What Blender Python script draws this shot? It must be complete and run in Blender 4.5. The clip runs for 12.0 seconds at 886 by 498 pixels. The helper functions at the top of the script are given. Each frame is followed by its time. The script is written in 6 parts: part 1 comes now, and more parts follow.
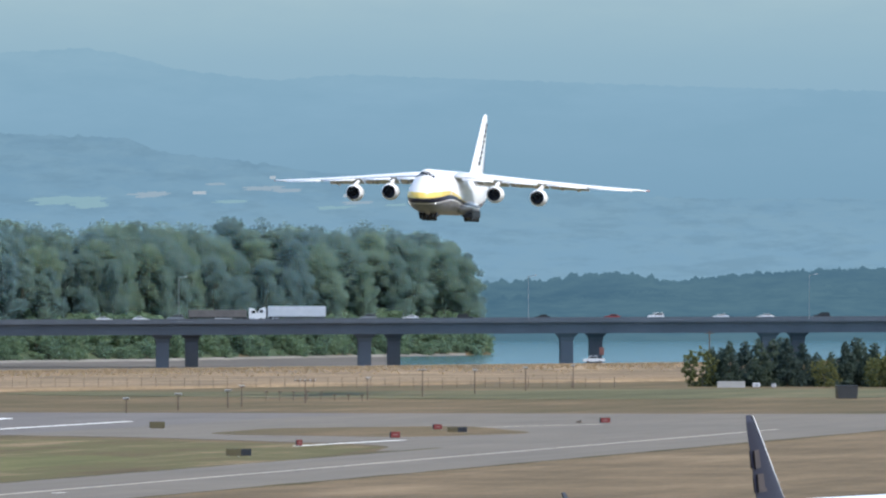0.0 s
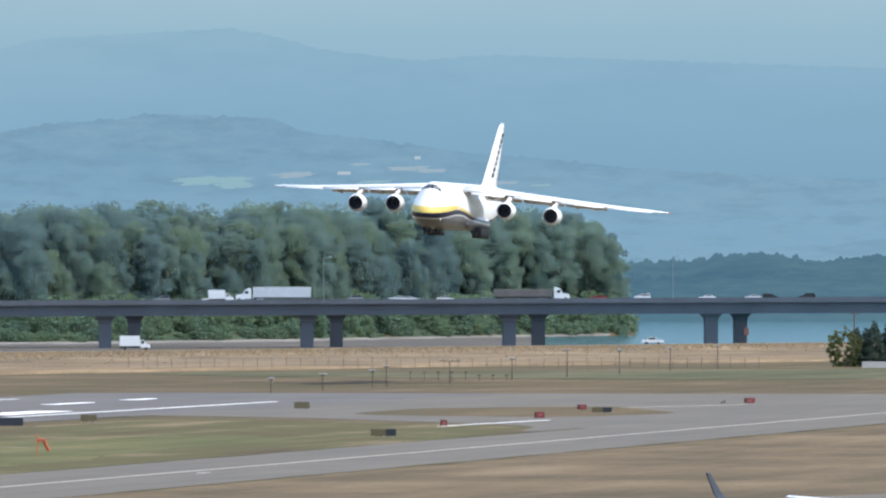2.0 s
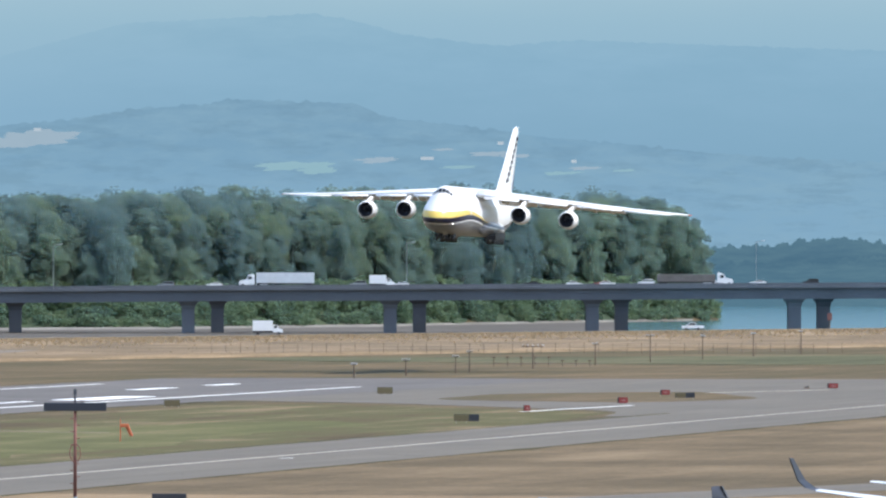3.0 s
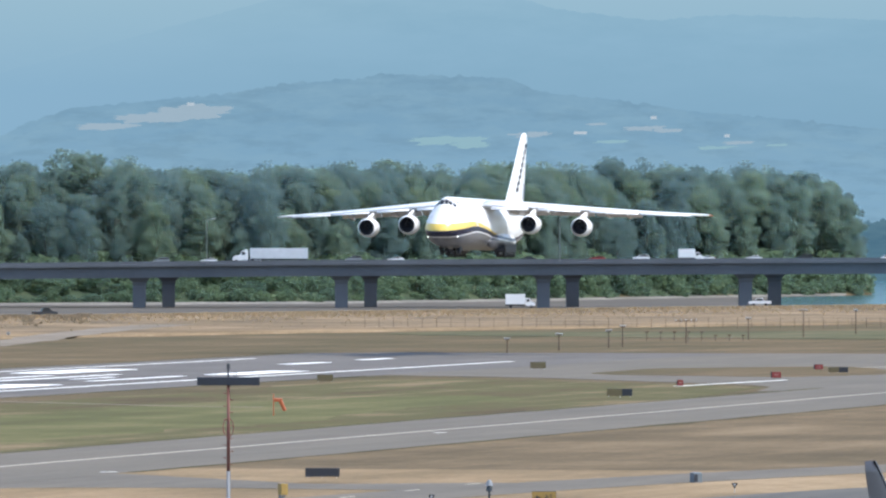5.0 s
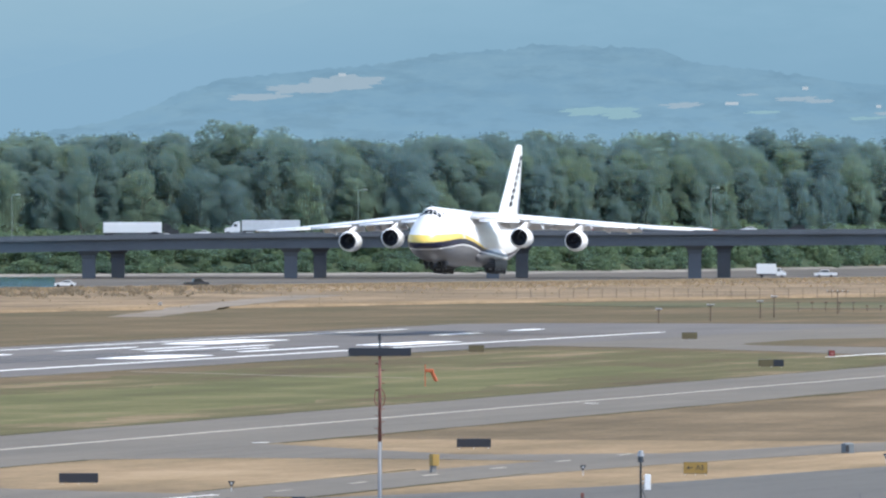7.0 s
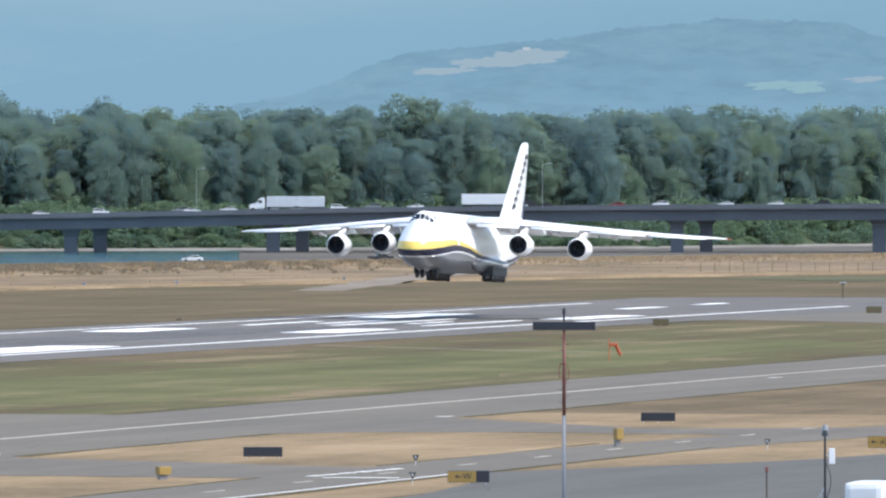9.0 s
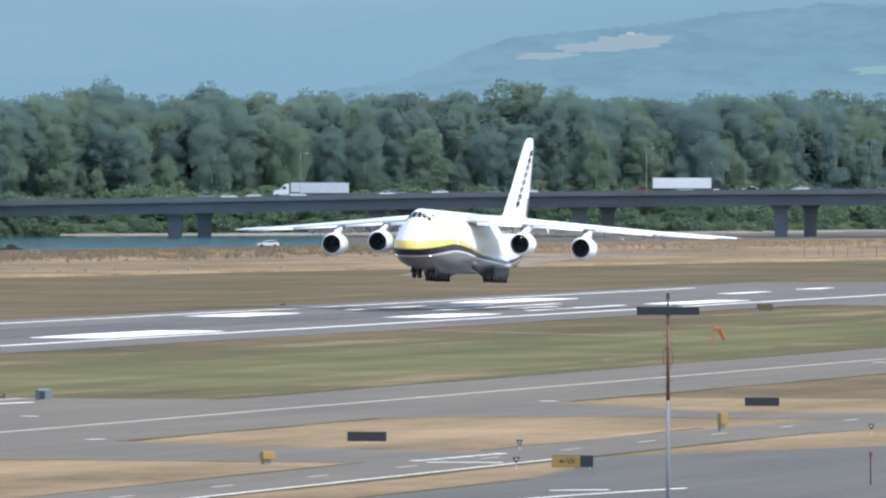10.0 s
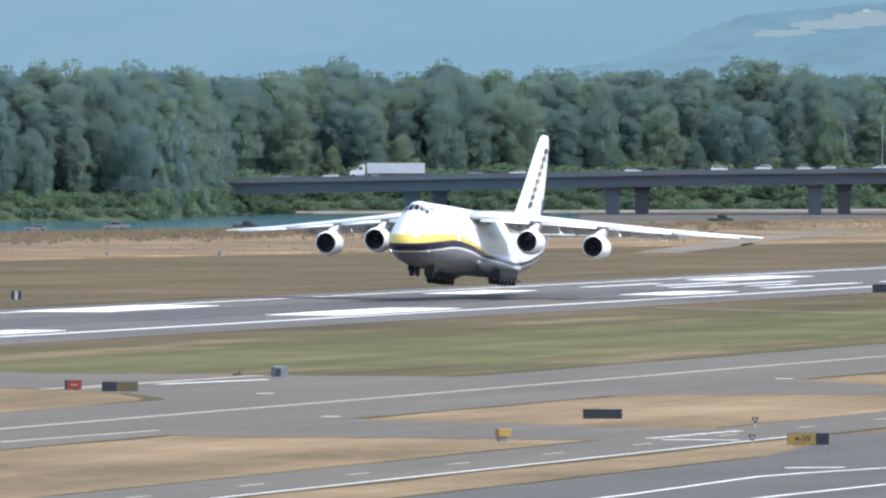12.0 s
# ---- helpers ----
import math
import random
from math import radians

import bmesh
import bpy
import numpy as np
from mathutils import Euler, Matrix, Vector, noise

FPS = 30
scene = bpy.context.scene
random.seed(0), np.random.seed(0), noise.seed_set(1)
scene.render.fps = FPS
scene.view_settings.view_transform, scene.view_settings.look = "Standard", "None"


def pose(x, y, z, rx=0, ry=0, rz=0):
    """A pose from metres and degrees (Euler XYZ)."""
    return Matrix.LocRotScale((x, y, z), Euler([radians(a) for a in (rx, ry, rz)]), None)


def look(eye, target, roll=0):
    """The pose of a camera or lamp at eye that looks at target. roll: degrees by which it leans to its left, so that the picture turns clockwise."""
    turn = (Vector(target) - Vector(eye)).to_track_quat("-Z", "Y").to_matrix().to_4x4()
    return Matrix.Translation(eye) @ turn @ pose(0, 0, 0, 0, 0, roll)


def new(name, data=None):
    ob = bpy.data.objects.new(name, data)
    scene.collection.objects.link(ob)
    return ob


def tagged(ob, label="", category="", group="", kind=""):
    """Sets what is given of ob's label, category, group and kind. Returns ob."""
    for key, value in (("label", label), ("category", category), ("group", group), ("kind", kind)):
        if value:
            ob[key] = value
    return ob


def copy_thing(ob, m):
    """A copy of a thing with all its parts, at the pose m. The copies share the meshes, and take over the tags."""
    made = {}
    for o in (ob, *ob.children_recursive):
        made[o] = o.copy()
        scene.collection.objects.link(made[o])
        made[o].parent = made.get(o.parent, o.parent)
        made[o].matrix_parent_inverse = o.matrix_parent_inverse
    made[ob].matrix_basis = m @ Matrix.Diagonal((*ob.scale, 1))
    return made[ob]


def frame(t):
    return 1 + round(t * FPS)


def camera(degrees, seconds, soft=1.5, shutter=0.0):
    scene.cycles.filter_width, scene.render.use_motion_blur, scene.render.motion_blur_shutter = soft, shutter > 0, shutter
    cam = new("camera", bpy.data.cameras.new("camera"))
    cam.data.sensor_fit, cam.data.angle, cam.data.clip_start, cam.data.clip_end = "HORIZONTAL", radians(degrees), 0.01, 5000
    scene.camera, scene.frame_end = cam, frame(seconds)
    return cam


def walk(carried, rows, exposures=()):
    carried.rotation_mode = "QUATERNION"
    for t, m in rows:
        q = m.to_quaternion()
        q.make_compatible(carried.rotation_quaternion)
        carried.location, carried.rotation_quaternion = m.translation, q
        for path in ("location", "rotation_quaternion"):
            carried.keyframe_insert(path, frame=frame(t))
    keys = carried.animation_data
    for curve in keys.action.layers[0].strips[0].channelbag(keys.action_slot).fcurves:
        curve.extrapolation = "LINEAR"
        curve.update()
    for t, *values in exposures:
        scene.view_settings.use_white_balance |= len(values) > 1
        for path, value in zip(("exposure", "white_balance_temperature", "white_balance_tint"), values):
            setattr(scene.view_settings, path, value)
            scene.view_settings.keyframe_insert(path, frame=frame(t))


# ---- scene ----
# World: the runway runs along Y, its centre at x = -404.7; the camera stands on a high roof at the origin and pans.
EYE = 22.8
cam = camera(4.428, 12.0, soft=2.3)
# seconds, degrees turned to the left of the runway's direction, degrees up
PAN = [
    (0, 10.5965, 0.1399), (0.5, 10.7688, 0.1131), (1, 10.9468, 0.0919), (1.5, 11.1249, 0.0693),
    (2, 11.3198, 0.0410), (2.5, 11.5204, 0.0071), (3, 11.7352, -0.0325), (5, 12.5009, -0.1596),
    (5.5, 12.6733, -0.1963), (6, 12.8569, -0.2331), (6.5, 13.0462, -0.2698), (7, 13.2581, -0.3065),
    (9, 14.1793, -0.4365), (9.5, 14.4364, -0.4704), (10, 14.6992, -0.5128), (10.5, 14.9817, -0.5523),
    (11, 15.2615, -0.5891), (11.5, 15.5638, -0.6088), (12, 15.8774, -0.6258),
]
walk(cam, [(t, pose(0, 0, EYE, 90 + up, 0, left)) for t, left, up in PAN], [(0, 0.87, 6200, 10), (3, 0.99, 6200, 10), (12, 0.99, 6200, 10)])

AXIS = radians(13.235)


def site(mr, d):
    """Ground x, y at mr milliradians right of the middle of the pan, d metres away."""
    b = AXIS - mr * 0.001
    return -d * math.sin(b), d * math.cos(b)


# ---- light ----
SUN_UP, SUN_SIDE = 57.0, 108.0   # degrees above the horizon; degrees to the right of the view's middle
sun_az = AXIS - radians(SUN_SIDE)
sun_dir = Vector((-math.sin(sun_az) * math.cos(radians(SUN_UP)), math.cos(sun_az) * math.cos(radians(SUN_UP)), math.sin(radians(SUN_UP))))
world = bpy.data.worlds.new("sky")
scene.world = world
world.use_nodes = True
wt = world.node_tree
sky = wt.nodes.new("ShaderNodeTexSky")
sky.sky_type = "NISHITA"
sky.sun_disc = False
sky.sun_elevation = radians(SUN_UP)
sky.sun_rotation = math.atan2(sun_dir.x, sun_dir.y)
sky.dust_density = 1.5
wt.links.new(sky.outputs[0], wt.nodes["Background"].inputs[0])
wt.nodes["Background"].inputs[1].default_value = 0.15
lamp = bpy.data.lights.new("sun", "SUN")
lamp.energy, lamp.angle, lamp.color = 2.15, radians(0.53), (1.0, 0.935, 0.80)
sun = new("sun", lamp)
sun.matrix_world = look((0, 0, 500), Vector((0, 0, 500)) - sun_dir)


# ---- materials ----
class Nodes:
    """A small builder for node materials."""

    def __init__(self, name):
        self.mat = bpy.data.materials.new(name)
        self.mat.use_nodes = True
        self.t = self.mat.node_tree
        self.bsdf = self.t.nodes["Principled BSDF"]
        self.out = self.t.nodes["Material Output"]

    def put(self, kind):
        return self.t.nodes.new(kind)

    def link(self, a, b):
        self.t.links.new(a, b)

    def coord(self, which="Object"):
        return self.put("ShaderNodeTexCoord").outputs[which]

    def scaled(self, vec, sx, sy, sz):
        m = self.put("ShaderNodeMapping")
        m.inputs["Scale"].default_value = (sx, sy, sz)
        self.link(vec, m.inputs["Vector"])
        return m.outputs[0]

    def noise(self, vec, scale, detail=4.0, rough=0.6):
        n = self.put("ShaderNodeTexNoise")
        n.inputs["Scale"].default_value = scale
        n.inputs["Detail"].default_value = detail
        n.inputs["Roughness"].default_value = rough
        self.link(vec, n.inputs["Vector"])
        return n.outputs["Fac"]

    def ramp(self, fac, stops):
        r = self.put("ShaderNodeValToRGB")
        e = r.color_ramp.elements
        while len(e) < len(stops):
            e.new(0.5)
        for el, (p, c) in zip(e, stops):
            el.position = p
            el.color = (*c, 1) if len(c) == 3 else c
        self.link(fac, r.inputs[0])
        return r.outputs[0]

    def math(self, op, a, b=None, c=None, clamp=False):
        n = self.put("ShaderNodeMath")
        n.operation, n.use_clamp = op, clamp
        for i, v in enumerate((a, b, c)):
            if v is None:
                continue
            if isinstance(v, (int, float)):
                n.inputs[i].default_value = v
            else:
                self.link(v, n.inputs[i])
        return n.outputs[0]

    def mix(self, fac, a, b, blend="MIX"):
        n = self.put("ShaderNodeMix")
        n.data_type, n.blend_type = "RGBA", blend
        for i, v in ((0, fac), (6, a), (7, b)):
            if isinstance(v, (int, float)):
                n.inputs[i].default_value = v
            elif isinstance(v, tuple):
                n.inputs[i].default_value = (*v, 1)
            else:
                self.link(v, n.inputs[i])
        return n.outputs[2]

    def base(self, col):
        if isinstance(col, tuple):
            self.bsdf.inputs["Base Color"].default_value = (*col, 1)
        else:
            self.link(col, self.bsdf.inputs["Base Color"])

    def set(self, **kw):
        for k, v in kw.items():
            s = self.bsdf.inputs[k.replace("_", " ").title() if k != "ior" else "IOR"]
            if isinstance(v, (int, float)):
                s.default_value = v
            else:
                self.link(v, s)

    def bump(self, height, strength, dist):
        b = self.put("ShaderNodeBump")
        b.inputs["Strength"].default_value = strength
        b.inputs["Distance"].default_value = dist
        self.link(height, b.inputs["Height"])
        self.link(b.outputs[0], self.bsdf.inputs["Normal"])


def plain(name, col, rough=0.5, metal=0.0, vary=0.12, scale=1.0, bump=0.0):
    """Paint, rubber, metal or plastic with soft stains and fine grain."""
    m = Nodes(name)
    v = m.coord()
    big, fine = m.noise(v, 0.6 * scale, 5), m.noise(v, 9.0 * scale, 3)
    f = m.math("ADD", m.math("MULTIPLY", big, 0.7), m.math("MULTIPLY", fine, 0.3))
    lo, hi = tuple(c * (1 - vary) for c in col), tuple(min(1, c * (1 + vary)) for c in col)
    m.base(m.ramp(f, [(0.3, lo), (0.7, hi)]))
    m.set(roughness=m.math("MULTIPLY_ADD", fine, 0.2, rough - 0.1), metallic=metal)
    if bump:
        m.bump(fine, bump, 0.02)
    return m.mat


def ground_mat(name, stops, scale=0.02, streak=0.35):
    """Grass or soil: patches tens of metres wide, tufts of a metre or two, and mowing streaks along the runway."""
    m = Nodes(name)
    v = m.coord()
    big = m.noise(v, scale, 5, 0.6)
    tuft = m.noise(m.scaled(v, 1, 0.35, 1), 0.45, 5, 0.75)
    mow = m.noise(m.scaled(v, 0.11, 0.006, 1), 1.0, 4, 0.6)
    f = m.math("ADD", m.math("MULTIPLY", big, 0.5), m.math("MULTIPLY", tuft, 0.24))
    f = m.math("ADD", f, m.math("MULTIPLY", mow, streak))
    grain = m.noise(m.scaled(v, 2.0, 0.5, 1), 1.0, 3, 0.75)
    f = m.math("ADD", f, m.math("MULTIPLY", grain, 0.2))
    f = m.math("MULTIPLY", f, 1.0 / (0.94 + streak))
    m.base(m.ramp(f, stops))
    m.set(roughness=0.95)
    m.bsdf.inputs["Specular IOR Level"].default_value = 0.1
    m.bump(tuft, 0.5, 0.2)
    return m.mat


DRY = ground_mat("dry_grass", [(0.40, (0.13, 0.098, 0.056)), (0.465, (0.186, 0.136, 0.079)), (0.53, (0.246, 0.178, 0.104)), (0.61, (0.325, 0.24, 0.148))])
BROWN = ground_mat("brown_grass", [(0.39, (0.078, 0.062, 0.036)), (0.465, (0.112, 0.085, 0.050)), (0.53, (0.150, 0.110, 0.065)), (0.61, (0.215, 0.160, 0.098))])
FIELD = ground_mat("faded_grass", [(0.40, (0.066, 0.060, 0.030)), (0.47, (0.096, 0.078, 0.042)), (0.53, (0.122, 0.090, 0.051)), (0.62, (0.180, 0.134, 0.080))])
LEVEE = ground_mat("levee_grass", [(0.41, (0.108, 0.085, 0.056)), (0.465, (0.162, 0.121, 0.076)), (0.53, (0.220, 0.160, 0.098)), (0.60, (0.295, 0.220, 0.140))], 0.03, 0.2)
MEADOW = ground_mat("rough_green_grass", [(0.41, (0.066, 0.067, 0.037)), (0.48, (0.090, 0.091, 0.048)), (0.54, (0.122, 0.111, 0.061)), (0.61, (0.16, 0.135, 0.085))])
GREEN = ground_mat("green_grass", [(0.42, (0.078, 0.060, 0.034)), (0.455, (0.104, 0.084, 0.042)), (0.485, (0.086, 0.083, 0.036)), (0.515, (0.106, 0.096, 0.045)), (0.545, (0.142, 0.112, 0.060)), (0.59, (0.205, 0.155, 0.092))], 0.03, 0.75)
LUSH = ground_mat("lush_grass", [(0.38, (0.078, 0.076, 0.034)), (0.48, (0.098, 0.099, 0.041)), (0.54, (0.128, 0.118, 0.053)), (0.62, (0.180, 0.148, 0.078))], 0.04, 0.5)
WEEDY = ground_mat("edge_weeds", [(0.40, (0.050, 0.046, 0.024)), (0.5, (0.075, 0.066, 0.034)), (0.6, (0.115, 0.095, 0.052))])
MUD = ground_mat("river_mud", [(0.40, (0.085, 0.078, 0.068)), (0.5, (0.105, 0.096, 0.083)), (0.6, (0.14, 0.128, 0.11))])
BANK = ground_mat("rough_bank_grass", [(0.41, (0.036, 0.052, 0.034)), (0.5, (0.050, 0.072, 0.043)), (0.6, (0.078, 0.094, 0.054))])
TRACK = ground_mat("worn_track", [(0.4, (0.15, 0.13, 0.10)), (0.5, (0.20, 0.17, 0.135)), (0.6, (0.24, 0.205, 0.165))])


def asphalt(name, lo, hi):
    m = Nodes(name)
    v = m.coord()
    big = m.noise(v, 0.03, 5, 0.55)
    lane = m.noise(m.scaled(v, 0.22, 0.012, 1), 1.0, 5, 0.65)
    fine = m.noise(m.scaled(v, 1.8, 0.45, 1), 1.0, 4, 0.75)
    crack = m.put("ShaderNodeTexVoronoi")
    crack.feature = "DISTANCE_TO_EDGE"
    crack.inputs["Scale"].default_value = 0.06
    m.link(v, crack.inputs["Vector"])
    f = m.math("ADD", m.math("MULTIPLY", big, 0.25), m.math("ADD", m.math("MULTIPLY", lane, 0.45), m.math("MULTIPLY", fine, 0.30)))
    c = m.ramp(f, [(0.40, lo), (0.60, hi)])
    seam = m.math("LESS_THAN", crack.outputs["Distance"], 0.004)
    m.base(m.mix(m.math("MULTIPLY", seam, 0.5), c, tuple(x * 0.5 for x in lo)))
    m.set(roughness=0.8)
    m.bump(fine, 0.4, 0.01)
    return m.mat


RUNWAY = asphalt("runway_asphalt", (0.080, 0.069, 0.058), (0.135, 0.117, 0.098))
TAXI = asphalt("taxiway_asphalt", (0.094, 0.078, 0.055), (0.140, 0.117, 0.083))
APRON = asphalt("apron_asphalt", (0.066, 0.059, 0.046), (0.100, 0.090, 0.070))
CONC = plain("old_concrete", (0.36, 0.35, 0.33), 0.85, vary=0.2, scale=0.2)


def marking(name, col, worn):
    m = Nodes(name)
    v = m.coord()
    w = m.noise(m.scaled(v, 1.2, 0.15, 1), 1.0, 5, 0.7)
    m.base(m.mix(m.math("MULTIPLY", m.ramp(w, [(0.45, (0, 0, 0)), (0.7, (1, 1, 1))]), worn), col, tuple(c * 0.45 for c in col)))
    m.set(roughness=0.7)
    return m.mat


LINE = marking("white_marking", (0.78, 0.77, 0.73), 0.45)
FAINT = marking("worn_pale_marking", (0.42, 0.38, 0.31), 0.6)
BAR = marking("touchdown_marking", (0.92, 0.92, 0.90), 0.15)
DARKSTAIN = plain("tyre_rubber_stain", (0.06, 0.06, 0.065), 0.9, vary=0.3, scale=0.05)

WHITE = plain("white_aircraft_paint", (0.82, 0.82, 0.81), 0.28, vary=0.035, scale=0.5)
GREY = plain("grey_metal", (0.45, 0.46, 0.48), 0.4, 0.3)
DARK = plain("dark_interior", (0.028, 0.030, 0.036), 0.6)
RUBBER = plain("black_rubber", (0.022, 0.022, 0.024), 0.85)
STEEL = plain("gear_steel", (0.35, 0.36, 0.37), 0.4, 0.6)
BLACK = plain("black_paint", (0.022, 0.025, 0.035), 0.5)
NAVY = plain("navy_paint", (0.02, 0.022, 0.07), 0.35)
YELLOW = plain("yellow_sign_face", (0.32, 0.21, 0.055), 0.5)
RED = plain("red_sign_face", (0.27, 0.04, 0.033), 0.5)
PINK = plain("faded_sign_lettering", (0.42, 0.24, 0.22), 0.6)
ORANGE = plain("orange_paint", (0.50, 0.12, 0.045), 0.5)
RUST = plain("faded_red_paint", (0.20, 0.075, 0.058), 0.6, vary=0.25, scale=2)
GALV = plain("galvanised_steel", (0.50, 0.52, 0.54), 0.45, 0.4)
WOOD = plain("weathered_timber", (0.13, 0.09, 0.065), 0.85, vary=0.3, scale=2)
GLASSY = plain("dark_window_glass", (0.02, 0.025, 0.03), 0.08)
CARWHITE = plain("white_car_paint", (0.80, 0.80, 0.80), 0.25, vary=0.03)
CARGREY = plain("grey_car_paint", (0.22, 0.235, 0.25), 0.3)
CARDARK = plain("dark_car_paint", (0.03, 0.033, 0.04), 0.25)
CARRED = plain("red_car_paint", (0.30, 0.03, 0.03), 0.3)
# grey concrete tinted towards blue to stand for haze over the river
BRIDGE = plain("weathered_hazed_concrete", (0.103, 0.114, 0.130), 0.85, vary=0.18, scale=0.15)


def glow(name, col, power):
    m = Nodes(name)
    m.base((0.8, 0.8, 0.8))
    m.bsdf.inputs["Emission Color"].default_value = (*col, 1)
    m.bsdf.inputs["Emission Strength"].default_value = power
    return m.mat


LAMPGLOW = glow("landing_light", (1.0, 0.97, 0.9), 5.0)


def foliage(name, dark, mid, light, gaps=0.0):
    """Leaf clumps; gaps: how much of a clump lets light straight through between its leaves."""
    m = Nodes(name)
    info = m.put("ShaderNodeObjectInfo")
    geo = m.put("ShaderNodeNewGeometry")
    f = m.math("ADD", m.math("MULTIPLY", geo.outputs["Random Per Island"], 0.45), m.math("MULTIPLY", info.outputs["Random"], 0.55))
    m.base(m.ramp(f, [(0.1, dark), (0.5, mid), (0.9, light)]))
    m.set(roughness=0.7)
    m.bsdf.inputs["Specular IOR Level"].default_value = 0.05
    tr = m.put("ShaderNodeBsdfTranslucent")
    m.link(m.bsdf.inputs["Base Color"].links[0].from_socket, tr.inputs["Color"])
    mx = m.put("ShaderNodeMixShader")
    mx.inputs[0].default_value = 0.6
    m.link(m.bsdf.outputs[0], mx.inputs[1])
    m.link(tr.outputs[0], mx.inputs[2])
    gap = m.put("ShaderNodeBsdfTransparent")
    mg = m.put("ShaderNodeMixShader")
    mg.inputs[0].default_value = gaps
    m.link(mx.outputs[0], mg.inputs[1])
    m.link(gap.outputs[0], mg.inputs[2])
    m.link(mg.outputs[0], m.out.inputs[0])
    return m.mat


# cottonwood colours are paled and blued: distance haze mixed into the leaf green
LEAF = foliage("hazed_cottonwood_leaves", (0.184, 0.272, 0.280), (0.214, 0.302, 0.268), (0.266, 0.344, 0.222), 0.56)
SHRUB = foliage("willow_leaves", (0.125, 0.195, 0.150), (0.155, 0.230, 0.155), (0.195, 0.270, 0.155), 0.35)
CONIFER = foliage("juniper_needles", (0.07, 0.10, 0.09), (0.085, 0.12, 0.10), (0.11, 0.145, 0.10))
YSHRUB = foliage("yellowing_leaves", (0.095, 0.115, 0.055), (0.13, 0.145, 0.062), (0.17, 0.172, 0.07))
FARLEAF = foliage("far_leaves", (0.10, 0.16, 0.185), (0.125, 0.19, 0.21), (0.15, 0.215, 0.22))
STRAW = foliage("straw", (0.40, 0.30, 0.18), (0.48, 0.36, 0.22), (0.56, 0.43, 0.27))
WEED = foliage("weeds", (0.21, 0.175, 0.10), (0.26, 0.21, 0.125), (0.31, 0.25, 0.155))
BRUSH = foliage("dry_brush", (0.25, 0.20, 0.135), (0.32, 0.25, 0.165), (0.40, 0.31, 0.205))
SAND = ground_mat("pale_sand", [(0.41, (0.15, 0.14, 0.125)), (0.5, (0.20, 0.188, 0.17)), (0.6, (0.29, 0.27, 0.24))])
BARK = plain("bark", (0.12, 0.10, 0.08), 0.9, vary=0.3)


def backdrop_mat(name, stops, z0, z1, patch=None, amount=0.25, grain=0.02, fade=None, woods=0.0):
    """Far distance that glows: the air's haze is put into its colours, with woods and fields as soft patches."""
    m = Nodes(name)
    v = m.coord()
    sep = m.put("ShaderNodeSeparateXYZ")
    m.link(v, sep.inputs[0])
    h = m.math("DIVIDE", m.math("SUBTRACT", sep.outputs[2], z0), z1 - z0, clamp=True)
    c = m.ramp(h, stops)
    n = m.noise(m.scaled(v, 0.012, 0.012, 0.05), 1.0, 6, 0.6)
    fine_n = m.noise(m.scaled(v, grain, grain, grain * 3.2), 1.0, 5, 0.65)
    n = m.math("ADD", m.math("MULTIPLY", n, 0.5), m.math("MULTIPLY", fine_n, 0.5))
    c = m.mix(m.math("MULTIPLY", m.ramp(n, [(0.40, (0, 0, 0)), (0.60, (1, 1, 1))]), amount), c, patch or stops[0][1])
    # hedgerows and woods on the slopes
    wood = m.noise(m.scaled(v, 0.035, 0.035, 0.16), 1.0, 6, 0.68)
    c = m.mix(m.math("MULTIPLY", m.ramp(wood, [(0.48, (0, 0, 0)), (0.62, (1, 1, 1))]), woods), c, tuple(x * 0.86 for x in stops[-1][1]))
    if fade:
        # haze put into the colour: towards one side the ridge fades to the sky's
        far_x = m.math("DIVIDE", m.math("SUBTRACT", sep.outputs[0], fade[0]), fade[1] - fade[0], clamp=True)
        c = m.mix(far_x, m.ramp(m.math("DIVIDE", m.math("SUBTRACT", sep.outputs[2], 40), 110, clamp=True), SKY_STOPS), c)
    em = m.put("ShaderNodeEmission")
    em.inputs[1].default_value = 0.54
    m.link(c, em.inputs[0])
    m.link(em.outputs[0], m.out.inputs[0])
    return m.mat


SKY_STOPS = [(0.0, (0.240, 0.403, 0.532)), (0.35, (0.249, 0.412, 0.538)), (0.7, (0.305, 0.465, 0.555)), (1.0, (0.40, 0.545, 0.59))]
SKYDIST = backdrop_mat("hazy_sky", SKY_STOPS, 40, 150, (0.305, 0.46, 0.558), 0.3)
# ridge, hill and bank woods glow in blues that hold the haze
HILLFAR = backdrop_mat("hazed_far_ridge", [(0.0, (0.19, 0.338, 0.456)), (0.35, (0.222, 0.378, 0.498)), (0.75, (0.258, 0.422, 0.538)), (1.0, (0.292, 0.455, 0.552))], 30, 122, (0.215, 0.375, 0.485), 0.4, 0.03, (-1230, -1080))
HILLNEAR = backdrop_mat("hazed_wooded_hill", [(0.0, (0.222, 0.378, 0.50)), (0.5, (0.198, 0.345, 0.462)), (1.0, (0.190, 0.328, 0.436))], 40, 85, (0.242, 0.392, 0.49), 0.7, 0.07, None, 0.42)
FARWOOD = backdrop_mat("hazed_bank_woods", [(0.0, (0.085, 0.175, 0.235)), (0.6, (0.07, 0.148, 0.21)), (1.0, (0.085, 0.17, 0.235))], -2, 26, (0.11, 0.205, 0.255), 0.8, 0.09)
# fields and roofs glow in haze-pale colours; their base colour is black
PATCHGREEN = glow("far_meadow_glow", (0.250, 0.408, 0.458), 0.55)
PATCHTAN = glow("far_stubble_glow", (0.300, 0.395, 0.462), 0.55)
PATCHROOF = glow("far_roof_glow", (0.42, 0.485, 0.53), 0.55)
